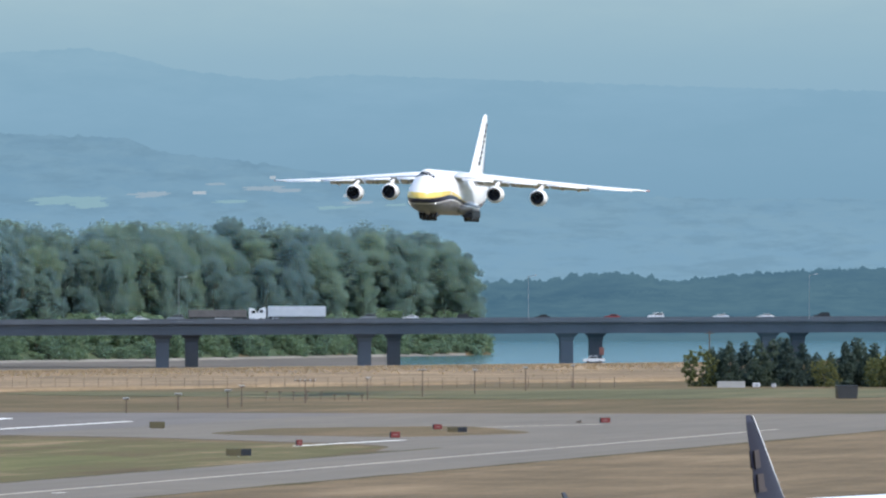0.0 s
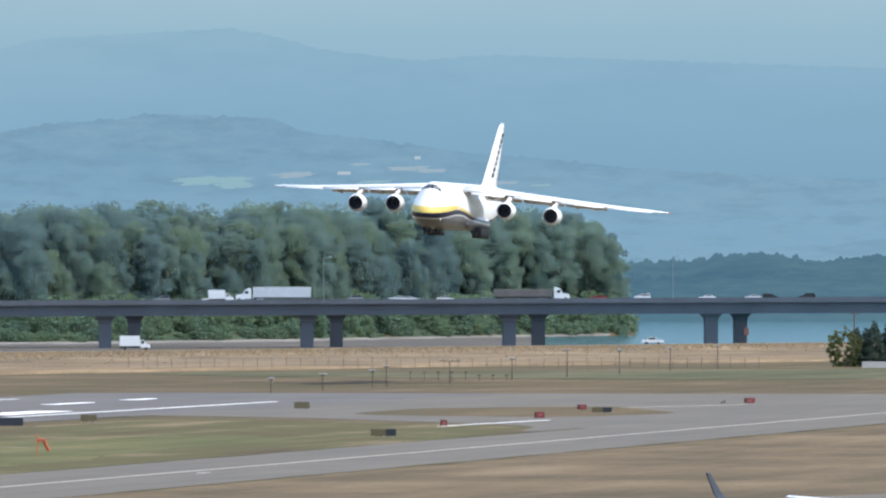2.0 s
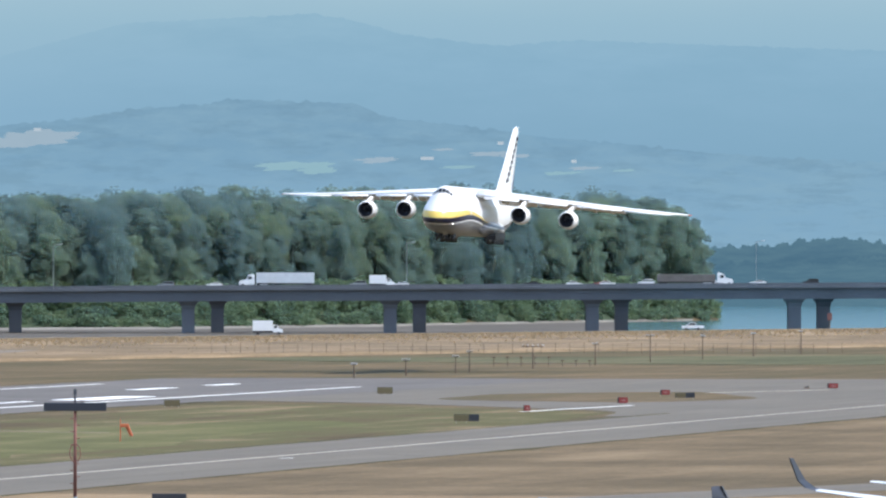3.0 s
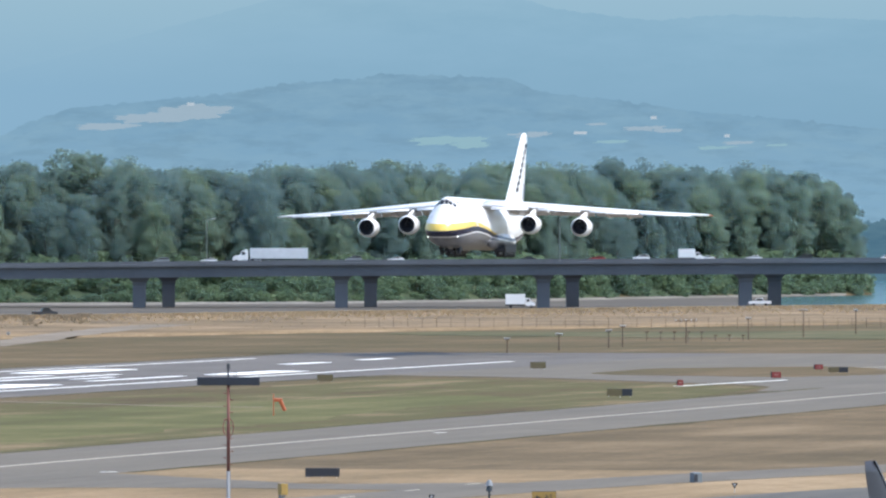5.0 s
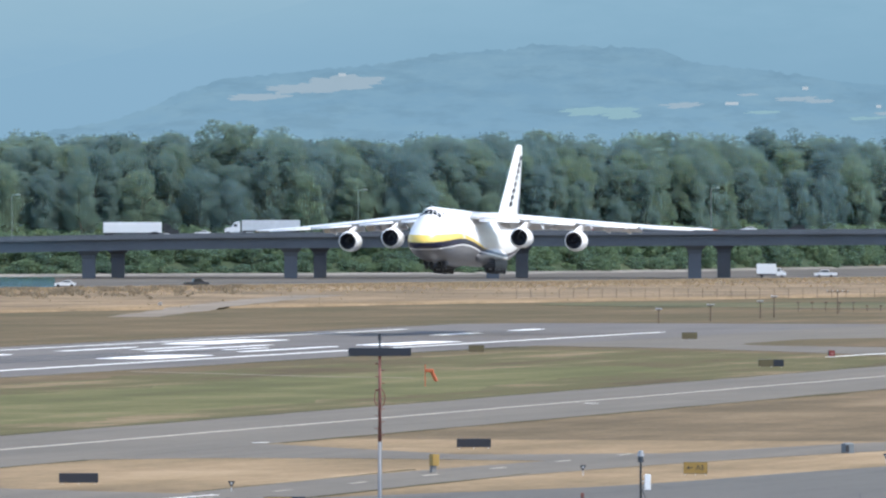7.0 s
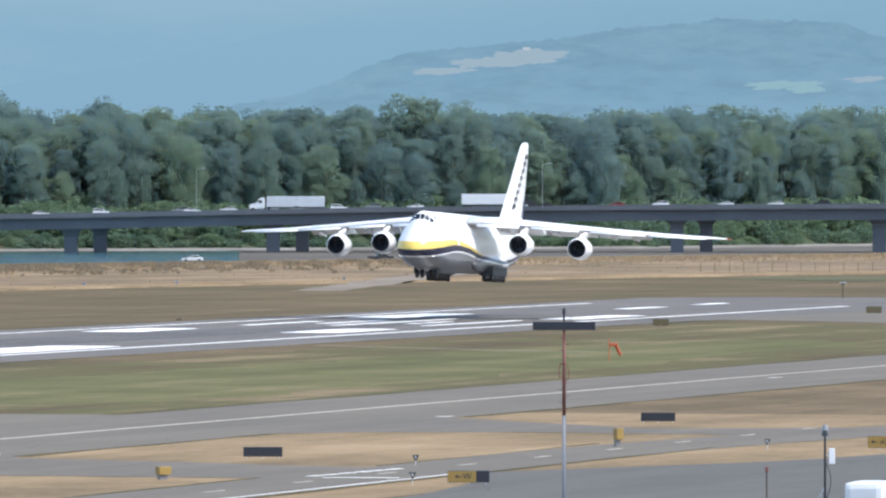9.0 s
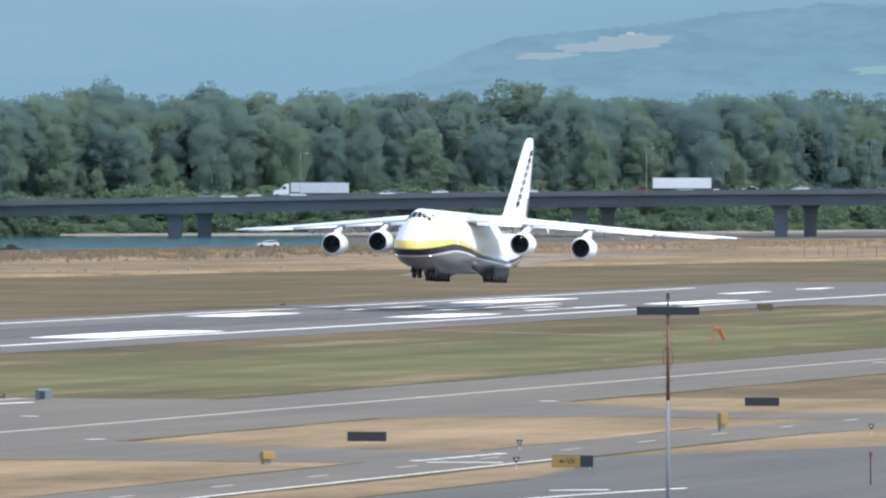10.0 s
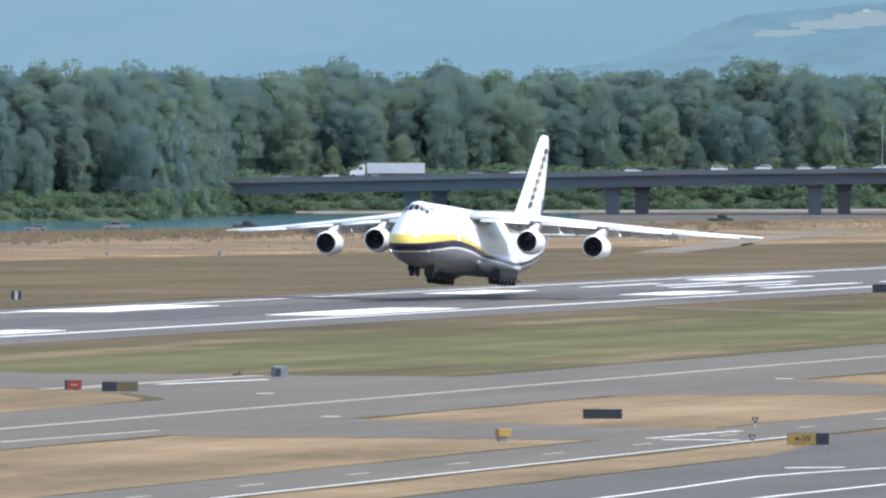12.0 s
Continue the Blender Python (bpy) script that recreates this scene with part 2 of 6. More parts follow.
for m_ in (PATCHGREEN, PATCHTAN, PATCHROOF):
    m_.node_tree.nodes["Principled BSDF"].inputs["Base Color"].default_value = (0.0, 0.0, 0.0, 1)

m_ = Nodes("river_water")
v_ = m_.coord()
m_.base((0.05, 0.14, 0.18))
m_.set(roughness=0.12)
m_.bump(m_.noise(m_.scaled(v_, 0.6, 0.2, 1), 1.0, 4), 0.12, 0.2)
WATER = m_.mat


# ---- mesh helpers ----
def mesh_of(bm, name, mat=None, smooth=False):
    bmesh.ops.recalc_face_normals(bm, faces=bm.faces)
    me = bpy.data.meshes.new(name)
    bm.to_mesh(me)
    bm.free()
    if mat:
        me.materials.append(mat)
    if smooth:
        me.shade_smooth()
    return me


def part(name, bm, mat, parent=None, label="", smooth=False):
    ob = new(name, mesh_of(bm, name, mat, smooth) if isinstance(bm, bmesh.types.BMesh) else bm)
    if parent:
        ob.parent = parent
    if label:
        ob["label"] = label
    return ob


def box(sx, sy, sz, at=(0, 0, 0), bevel=0.0, bm=None, turn=0.0):
    """A box standing on z = at[2], centred in x and y."""
    bm = bm or bmesh.new()
    r = bmesh.ops.create_cube(bm, size=1.0)["verts"]
    m = Matrix.Translation(at) @ Matrix.Rotation(radians(turn), 4, "Z") @ Matrix.Translation((0, 0, sz / 2)) @ Matrix.Diagonal((sx, sy, sz, 1))
    bmesh.ops.transform(bm, matrix=m, verts=r)
    if bevel:
        es = {e for v in r for e in v.link_edges}
        bmesh.ops.bevel(bm, geom=list(es), offset=bevel, segments=2, affect="EDGES", profile=0.6)
    return bm


def rod(a, b, r1, r2=None, n=10, bm=None, caps=True):
    """A round bar from a to b."""
    bm = bm or bmesh.new()
    a, b = Vector(a), Vector(b)
    d = b - a
    vs = bmesh.ops.create_cone(bm, cap_ends=caps, segments=n, radius1=r1, radius2=r1 if r2 is None else r2, depth=d.length)["verts"]
    bmesh.ops.transform(bm, matrix=Matrix.Translation((a + b) / 2) @ d.to_track_quat("Z", "Y").to_matrix().to_4x4(), verts=vs)
    return bm


def loft(rings, bm=None, close=True, cap=True):
    """Skin through rings of equal length."""
    bm = bm or bmesh.new()
    vs = [[bm.verts.new(p) for p in ring] for ring in rings]
    n = len(rings[0])
    for r0, r1 in zip(vs, vs[1:]):
        for i in range(n if close else n - 1):
            bm.faces.new((r0[i], r0[(i + 1) % n], r1[(i + 1) % n], r1[i]))
    if cap:
        bm.faces.new(vs[0])
        bm.faces.new(list(reversed(vs[-1])))
    return bm


def thing(name, label, category, group="", kind="", m=None):
    ob = new(name)
    if m is not None:
        ob.matrix_basis = m
    return tagged(ob, label, category, group, kind)


def rounded(pts, r):
    """A polygon with its corners rounded by r (one radius, or one for each corner)."""
    out, n = [], len(pts)
    rs = r if isinstance(r, (list, tuple)) else [r] * n
    for i in range(n):
        p, a, b = Vector(pts[i]), Vector(pts[i - 1]), Vector(pts[(i + 1) % n])
        k = min(rs[i], (a - p).length * 0.48, (b - p).length * 0.48)
        if k < 0.5:
            out.append(p)
            continue
        p0, p1 = p + (a - p).normalized() * k, p + (b - p).normalized() * k
        for j in range(7):
            t = j / 6
            out.append(p0 * (1 - t) ** 2 + p * 2 * t * (1 - t) + p1 * t * t)
    return out


def sheet(name, pts, z, mat, label="", category="", kind="structure", rag=0.0, depth=0.0):
    """A flat piece of ground, paving or paint; rag: how uneven its edge is."""
    bm = bmesh.new()
    ps = [Vector(p) for p in pts]
    z *= 0.5 if z > 0 else 1.0
    if rag:
        fine = []
        for a, b in zip(ps, ps[1:] + ps[:1]):
            k = max(1, int((b - a).length / 6))
            fine += [a.lerp(b, j / k) for j in range(k)]
        ps = [p + Vector((noise.noise((p.x * 0.11, p.y * 0.07, z * 9)), noise.noise((p.x * 0.11, p.y * 0.07, 7 + z)))) * rag for p in fine]
    f = bm.faces.new([bm.verts.new((p.x, p.y, z)) for p in ps])
    bmesh.ops.triangulate(bm, faces=[f])
    if kind == "structure" and not depth and category != "river":
        depth = 0.03
    if depth:
        r = bmesh.ops.extrude_face_region(bm, geom=bm.faces[:])
        bmesh.ops.translate(bm, vec=(0, 0, -depth), verts=[g for g in r["geom"] if isinstance(g, bmesh.types.BMVert)])
    ob = new(name, mesh_of(bm, name, mat))
    return tagged(ob, label, category, "", kind)


def strip(name, x, y0, y1, w, z, mat, label, wob=0.0):
    """A painted line along the runway's direction."""
    n = max(2, int((y1 - y0) / 25)) if wob else 1
    left = [(x - w / 2 + noise.noise((x, i * 0.7, 3)) * wob, y0 + (y1 - y0) * i / n) for i in range(n + 1)]
    right = [(p[0] + w, p[1]) for p in reversed(left)]
    return sheet(name, left + right, z, mat, label, "marking")


# ---- the ground ----
def shore(mr):
    """How far off the wooded island's bank lies."""
    return float(np.interp(mr, [-120, -72, -62, 0, 20, 45, 52], [2820, 2970, 3184, 3290, 3400, 3630, 3680]))


def crest(mr):
    """How far off the levee's crest lies."""
    return 2575 + 4.0 * mr


def ground_height(mr, d):
    c, s = crest(mr), shore(mr)
    z = 1.1 * math.exp(-((d - c + 20) / 45) ** 2)
    if d > c + 8:
        z += -6.0 * min(1, (d - c - 8) / 22)
    if mr < 49.5 and d > s - 12:
        z += 8.5 * min(1, (d - s + 12) / 34) * min(1, max(0, (49.5 - mr) / 1.5))
    return z


bm = bmesh.new()
cols = sorted({-330, -230, -160, -130, *[-112 + 4 * i for i in range(57)], *range(-76, -54), 130, 170, 240, 330})
deps = [-400, 100, 400, 700, 1000, 1500, 2000, 2200] + [2280 + 12 * i for i in range(48)] + [2860 + 25 * i for i in range(42)] + [4000, 4300, 4950]


def ground_spot(mr, d):
    """Fans out beyond 1500 m, keeps its width nearer than that."""
    x, y = site(mr, max(d, 1500))
    back = min(d, 1500) - 1500
    return (x - back * math.sin(AXIS), y + back * math.cos(AXIS), ground_height(mr, d) if d > 2200 else 0.0)


grid = [[bm.verts.new(ground_spot(mr, d)) for mr in cols] for d in deps]
for r0, r1 in zip(grid, grid[1:]):
    for i in range(len(cols) - 1):
        bm.faces.new((r0[i], r0[i + 1], r1[i + 1], r1[i]))
tagged(new("ground", mesh_of(bm, "ground", FIELD, True)), "dry mown airfield grass running to a low levee", "ground", "", "structure")
water = sheet("water", [site(-330, 2400), site(330, 2400), site(330, 4960), site(-330, 4960)], -2.2, WATER, "calm blue-green river behind the levee", "river")

RW, NEAR_LINE, FAR_LINE, TX = -404.7, -380.5, -428.5, -265.5
# dry grass by the taxiways, and the tan levee
sheet("brown_grass", [(-262, 1000), (-262, 1900), (-140, 1900), (-120, 1000)], 0.025, BROWN, "brown dry grass beside the taxiway", "grass", rag=2.0)
sheet("meadow", rounded([site(38, 2150), site(8, 2215), site(8, 2270), site(36, 2270), site(62, 2330), site(95, 2330), site(95, 2190), site(60, 2130)], 30), 0.1, MEADOW, "patch of rough green grass by the fence", "grass", rag=6.0)
sheet("dry_grass", [(-262, 380), (-262, 1010), (-120, 1010), (-60, 380)], 0.03, DRY, "straw-coloured dry grass beside the taxiway", "grass")
bm = bmesh.new()
lv = [[bm.verts.new((*site(mr, crest(mr) + o), ground_height(mr, crest(mr) + o) + (0.3 if o > -330 else -0.4))) for mr in range(-112, 121, 2)] for o in (-330, -329, -250, -160, -100, -60, -40, -20, -8, 2, 9)]
for r0, r1 in zip(lv, lv[1:]):
    for i in range(len(r0) - 1):
        bm.faces.new((r0[i], r0[i + 1], r1[i + 1], r1[i]))
tagged(new("levee_grass", mesh_of(bm, "levee_grass", LEVEE, True)), "tan dry grass on the levee bank", "grass", "", "structure")
# green strip between runway and taxiway
sheet("green_grass", rounded([(-366, 400), (-366, 1560), (-345, 1575), (-290, 1508), (-280, 1400), (-280, 1030), (-283, 990), (-320, 990), (-345, 940), (-345, 400)], [0, 30, 20, 8, 30, 0, 5, 40, 30, 0]), 0.05, GREEN,
      "green and yellow mown grass strip between runway and taxiway", "grass", rag=1.5)
sheet("dry_grass", rounded([(-345, 500), (-318, 940), (-300, 938), (-282, 905), (-281, 870), (-284, 500)], [0, 10, 8, 12, 20, 0]), 0.06, DRY, "dry grass island beside the taxiway turn-off", "grass", rag=1.2)
sheet("brown_grass", [(-366.5, 400), (-366.5, 1555), (-357, 1560), (-354, 1300), (-356, 1000), (-356, 400)], 0.058, FIELD, "brownish grass margin along the runway's shoulder", "grass", rag=4.0)
sheet("green_grass", rounded([(-330, 640), (-334, 900), (-338, 1120), (-330, 1380), (-316, 1440), (-300, 1400), (-292, 1180), (-291, 1040), (-318, 1010), (-324, 900), (-322, 640)], 25), 0.056, LUSH, "greener band of mown grass beside the taxiway", "grass", rag=7.0)
# paving
sheet("runway", [(-437, 250), (-437, 1868), (-425, 1880), (-366, 1880), (-366, 250)], 0.08, RUNWAY, "grey asphalt runway with white edge lines", "runway", rag=0.4)
sheet("taxiway", [(-280.5, 250), (-280.5, 1870), (-248.5, 1870), (-248.5, 250)], 0.09, TAXI, "grey asphalt taxiway with a pale centre line", "taxiway", rag=0.5)
sheet("taxiway", rounded([(-366, 1610), (-366, 1880), (-250, 1890), (-250, 1560), (-284, 1470), (-291, 1520), (-340, 1590)], [0, 0, 0, 30, 5, 15, 25]), 0.07, TAXI, "grey asphalt turn-off at the runway's end", "taxiway", rag=0.5)
sheet("green_grass", rounded([(-340, 1625), (-343, 1690), (-318, 1722), (-294, 1645), (-304, 1600)], 14), 0.11, FIELD, "faded grass island between the turn-offs", "grass", rag=1.0)
sheet("taxiway", rounded([(-366, 985), (-366, 1090), (-352, 1040), (-322, 995), (-276, 992), (-276, 890), (-284, 912), (-300, 938), (-318, 942), (-345, 950)], 8), 0.072, TAXI, "grey asphalt turn-off", "taxiway")
sheet("taxiway", [(-250, 800), (-250, 848), (-214, 826), (-214, 796)], 0.073, TAXI, "short asphalt link to the service road", "taxiway", rag=1.0)
sheet("taxiway", rounded([(-250, 925), (-250, 990), (-240, 975), (-222, 951), (-206, 962), (-206, 930), (-222, 936), (-240, 936)], 6), 0.073, TAXI, "short asphalt link to the service road", "taxiway", rag=0.8)
# service road and apron
sheet("service_road", rounded([(-214.5, 300), (-214.5, 900), (-203, 985), (-150, 1180), (-138, 1176), (-191, 975), (-203, 890), (-203, 300)], [0, 60, 60, 0, 0, 60, 60, 0]), 0.10, TAXI, "narrow asphalt service road with dashed lines", "road")
sheet("apron", rounded([(-193, 300), (-193, 760), (-199, 800), (-203, 815), (-188, 850), (-176, 950), (-150, 1010), (-40, 1010), (-40, 300)], [0, 20, 5, 5, 40, 30, 20, 0, 0]), 0.085, APRON, "grey asphalt apron", "apron", rag=0.5)

# dark weeds along the paving's edges
for x, y0, y1, w in ((-281.0, 1000, 1500, 1.0), (-248.2, 992, 1860, 1.1), (-248.4, 850, 925, 0.8), (-248.4, 400, 800, 0.8), (-214.8, 560, 796, 0.5), (-202.6, 560, 890, 0.5), (-214.6, 830, 900, 0.5), (-366.2, 500, 1600, 0.9), (-437.3, 400, 1860, 1.2), (-193.4, 500, 760, 0.5)):
    n_ = int((y1 - y0) / 9)
    ys_ = [y0 + (y1 - y0) * i / n_ for i in range(n_ + 1)]
    wid = [w * max(0.08, 0.55 + 1.5 * noise.noise((x * 0.3, y * 0.045, 2))) for y in ys_]
    sheet("weed_edge", [(x - k / 2, y) for k, y in zip(wid, ys_)] + [(x + k / 2, y) for k, y in zip(reversed(wid), reversed(ys_))], 0.125, WEEDY, "dark weeds along the paving's edge", "grass", rag=0.35)
# painted markings
for x, y0, y1, w in ((NEAR_LINE, 300, 1766, 1.35), (FAR_LINE, 300, 1792, 1.1)):
    strip("edge_line", x, y0, y1, w, 0.13, LINE, "white runway edge line", 0.25)
strip("taxi_line", TX, 300, 1690, 0.7, 0.13, FAINT, "worn pale taxiway centre line", 0.25)
strip("road_line", -203.8, 300, 812, 0.26, 0.14, LINE, "white service road edge line", 0.1)
for i in range(14):
    strip("road_dash", -209, 640 + 24 * i, 645 + 24 * i, 0.35, 0.14, FAINT, "white dash in the service road's middle")
for x0, x1, y0, y1 in ((-402 + 8, -384, 1306, 1360), (-430, -419, 1322, 1372), (-391, -385, 1160, 1203), (-424, -418, 1160, 1203), (-395, -387, 1474, 1508), (-423, -415, 1476, 1508),
                       (-392, -386, 1608, 1650), (-423, -415, 1614, 1662), (-408, -405.5, 1722, 1748), (-409, -406.5, 1780, 1800)):
    sheet("runway_bar", rounded([(x0, y0), (x0, y1), (x1, y1), (x1, y0)], 1.0), 0.14, BAR, "bright white touchdown marking", "marking", rag=0.8)
for i in range(5):
    strip("touchdown_stripe", RW - 13 + 6.5 * i, 1540 + 17 * (i % 2), 1580 + 14 * (i % 3), 1.4, 0.142, BAR, "bright white touchdown stripe", 0.2)
sheet("guide_line", [(-303.5, 1512), (-302, 1545), (-300, 1572), (-299, 1571), (-301, 1544), (-302.5, 1512)], 0.14, LINE, "pale turn-off guide line", "marking")
sheet("guide_line", [(-314, 1705), (-302, 1744), (-301, 1744), (-313, 1705)], 0.14, FAINT, "pale turn-off guide line", "marking")
sheet("guide_line", [(-302, 935), (-300, 992), (-299, 992), (-301, 935)], 0.14, FAINT, "pale turn-off guide line", "marking")
for k in range(5):
    sheet("tyre_stain", rounded([(RW - 9 + 4 * k, 1100 + 31 * k), (RW - 9 + 4 * k, 1480 + 23 * k), (RW - 7.6 + 4 * k, 1485 + 20 * k), (RW - 7.6 + 4 * k, 1110)], 0.5), 0.135, DARKSTAIN, "dark tyre marks on the touchdown zone", "stain", rag=0.6)


def painted(name, pts, w, mat, label, z=0.145):
    """A painted line through a few places on the ground."""
    ps = [Vector(p) for p in pts]
    side = []
    for i, p in enumerate(ps):
        d = (ps[min(i + 1, len(ps) - 1)] - ps[max(i - 1, 0)]).normalized()
        side.append(Vector((d.y, -d.x)) * w / 2)
    return sheet(name, [p - s for p, s in zip(ps, side)] + [p + s for p, s in zip(reversed(ps), reversed(side))], z, mat, label, "marking")


painted("apron_line", [(-181, 640), (-181.4, 680), (-182.6, 716), (-181.5, 725), (-178, 742)], 0.35, LINE, "white apron guide line")
painted("apron_line", [(-185.5, 735), (-182, 737)], 0.8, LINE, "white apron guide line")
painted("apron_line", [(-172.5, 640), (-172, 680), (-170.5, 712)], 0.35, LINE, "white apron guide line")
painted("turn_off_line", [(-299, 934), (-300, 955), (-299.5, 972)], 0.4, FAINT, "worn yellowish turn-off line")
painted("turn_off_bar", [(-297.6, 956), (-296.4, 964), (-294, 976)], 0.9, LINE, "pale weathered turn-off marking")
painted("taxi_side_line", [(-255.5, 740), (-254.5, 780), (-253, 812)], 0.5, FAINT, "worn pale taxiway side line")
for x, y in ((-279, 926), (-252, 854), (-250.5, 992), (-262, 1180)):
    painted("taxi_mark", [(x - 0.5, y - 0.5), (x + 0.5, y + 0.6)], 0.6, LINE, "small white taxiway mark")
for k in range(6):
    painted("road_hatch", [(-212.3 + 0.2 * k, 801 + 3.8 * k), (-212.1 + 0.2 * k, 803.2 + 3.8 * k)], 0.7, LINE, "short white dash at the road crossing")
painted("stop_bar", [(-210.5, 798), (-205, 798.4)], 0.9, LINE, "white stop bar across the service road")
sheet("worn_path", [(-363, 1375), (-349, 1361), (-335, 1347), (-318, 1335), (-318, 1333), (-335, 1344), (-349, 1358), (-363, 1372)], 0.075, TRACK, "pale worn path across the green strip", "path", rag=0.6)
bm = bmesh.new()
track = []
for k in np.arange(0, 24.1, 0.25):
    mr, d = -27.5 + 16.5 * k / 24, float(np.interp(k, [0, 3, 10, 17, 24], [2020, 2075, 2180, 2300, 2400]))
    half = 2.3 + 0.7 * noise.noise((float(k) * 0.6, 1, 1))
    track.append([bm.verts.new((*site(mr + o * half, d), ground_height(mr + o * half, d) + (0.34 if d > crest(mr) - 345 else 0.04))) for o in (-1, -0.3, 0.4, 1)])
for r0, r1 in zip(track, track[1:]):
    for i in range(3):
        bm.faces.new((r0[i], r0[i + 1], r1[i + 1], r1[i]))
tagged(new("perimeter_road", mesh_of(bm, "perimeter_road", TRACK, True)), "pale worn perimeter track", "road", "", "structure")
bm = bmesh.new()
bk = [[bm.verts.new((*site(mr, shore(mr) + o + 2.5 * noise.noise((mr * 0.7, 0, 2))), ground_height(mr, shore(mr) + o) + (0.25 if o > 0 else -0.3))) for mr in np.arange(-112, 49, 1.0)] for o in (-3, 2, 6, 12, 22, 40, 90, 200)]
for r0, r1 in zip(bk, bk[1:]):
    for i in range(len(r0) - 1):
        bm.faces.new((r0[i], r0[i + 1], r1[i + 1], r1[i]))
tagged(new("island_grass", mesh_of(bm, "island_grass", BANK, True)), "rough green grass on the wooded river island", "grass", "", "structure")
bm = bmesh.new()
bk = [[bm.verts.new((*site(mr, shore(mr) + o + 2.5 * noise.noise((mr * 0.5, o * 0.02, 5))), -2.14 + max(0, o + 11) * 0.05)) for mr in np.arange(-59, 49, 1.0)] for o in (-11, -8, -4, 2)]
for r0, r1 in zip(bk, bk[1:]):
    for i in range(len(r0) - 1):
        bm.faces.new((r0[i], r0[i + 1], r1[i + 1], r1[i]))
tagged(new("beach", mesh_of(bm, "beach", SAND, True)), "narrow pale sand beach along the island", "beach", "", "structure")

bm = bmesh.new()
bk = [[bm.verts.new((*site(mr, (crest(mr) + 26) * (1 - k) + (shore(mr) - 9 - 60 * max(0, (abs(mr - 4) - 34) / 10)) * k), -2.1 - 0.35 * max(0, (abs(mr - 4) - 36) / 8))) for mr in np.arange(-40, 48.5, 1.0)] for k in (0.0, 0.5, 1.0)]
for r0, r1 in zip(bk, bk[1:]):
    for i in range(len(r0) - 1):
        bm.faces.new((r0[i], r0[i + 1], r1[i + 1], r1[i]))
tagged(new("mudflat", mesh_of(bm, "mudflat", MUD, True)), "grey-brown mudflat bared by the low river", "mud", "", "structure")


def tufts(name, label, spots, size, mat, seed):
    """Clumps of upright blades, too many to count."""
    rng = np.random.default_rng(seed)
    V, F = [], []
    for x, y, z in spots:
        for _ in range(3):
            a, h, w = rng.random() * math.pi, size * (0.5 + 0.9 * rng.random()), size * (0.35 + 0.5 * rng.random())
            ox, oy = rng.normal(0, size * 0.5, 2)
            c, s = math.cos(a) * w, math.sin(a) * w
            lx, ly = rng.normal(0, 0.25 * size, 2)
            k = len(V)
            V += [(x + ox - c, y + oy - s, z - 0.1), (x + ox + c, y + oy + s, z - 0.1), (x + ox + c * 0.5 + lx, y + oy + s * 0.5 + ly, z + h), (x + ox - c * 0.6 + lx, y + oy - s * 0.6 + ly, z + h * 0.85)]
            F.append((k, k + 1, k + 2, k + 3))
    me = bpy.data.meshes.new(name)
    me.from_pydata(V, [], F)
    me.materials.append(mat)
    return tagged(new(name, me), label, "grass", "", "stuff")


rng = np.random.default_rng(5)
sp = []
for _ in range(9000):
    mr, o = rng.uniform(-96, 90), -abs(rng.normal(0, 34)) - 2
    d = crest(mr) + o
    sp.append((*site(mr, d), ground_height(mr, d) + 0.3))
tufts("tall_dry_grass", "tall dry straw-coloured grass along the levee", sp, 0.36, STRAW, 1)
sp = []
for _ in range(900):
    mr, o = rng.uniform(-96, 90), rng.uniform(-330, -60)
    d = crest(mr) + o
    if noise.noise((mr * 0.4, d * 0.02, 1)) > 0.05:
        sp.append((*site(mr, d), ground_height(mr, d) + 0.2))
tufts("weed_clumps", "scattered greenish weeds in the dry field", sp, 0.22, WEED, 2)
sp = []
for _ in range(9000):
    mr, o = rng.uniform(-100, -18), -abs(rng.normal(0, 34)) - 10
    d = crest(mr) + o
    if noise.noise((mr * 0.5, d * 0.03, 4)) > 0.01 * (mr + 30):
        sp.append((*site(mr, d), ground_height(mr, d) + 0.3))
tufts("dry_brush", "brown dry brush on the levee's bank", sp, 0.5, BRUSH, 3)
bm = bmesh.new()
rings = []
for mr in np.arange(-112, 121, 2.0):
    c = crest(mr)
    rings.append([(*site(mr, c + o), z) for o, z in ((2, 0.8), (5, 1.55), (19, 1.55), (24, -1.0), (2, -1.0))])
loft(rings, bm)
tagged(new("levee_road", mesh_of(bm, "levee_road", TAXI)), "grey asphalt road along the levee's crest", "road", "", "structure")


# ---- distance ----
def ridge(name, d, prof, z0, mat, label, seed, rough):
    """A hill's skyline d metres off, with trees roughening its edge, and a slope towards the viewer."""
    bm = bmesh.new()
    mrs = [p[0] for p in prof]
    zs = [p[1] for p in prof]
    rows = []
    for k, (back, part_h) in enumerate(((0, 1.0), (-30, 0.8), (-70, 0.45), (-110, 0.0))):
        row = []
        for i in range(600):
            mr = mrs[0] + (mrs[-1] - mrs[0]) * i / 599
            z = float(np.interp(mr, mrs, zs))
            if k == 0:
                z += rough * (noise.noise((mr * 1.3, seed, 0)) + 0.7 * noise.noise((mr * 4.1, seed, 5)) + 0.5 * abs(noise.noise((mr * 11, seed, 9))))
            row.append(bm.verts.new((*site(mr, d + back), z0 + (z - z0) * part_h)))
        rows.append(row)
    for r0, r1 in zip(rows, rows[1:]):
        for i in range(599):
            bm.faces.new((r0[i], r0[i + 1], r1[i + 1], r1[i]))
    return tagged(new(name, mesh_of(bm, name, mat, True)), label, "hill", "", "structure")


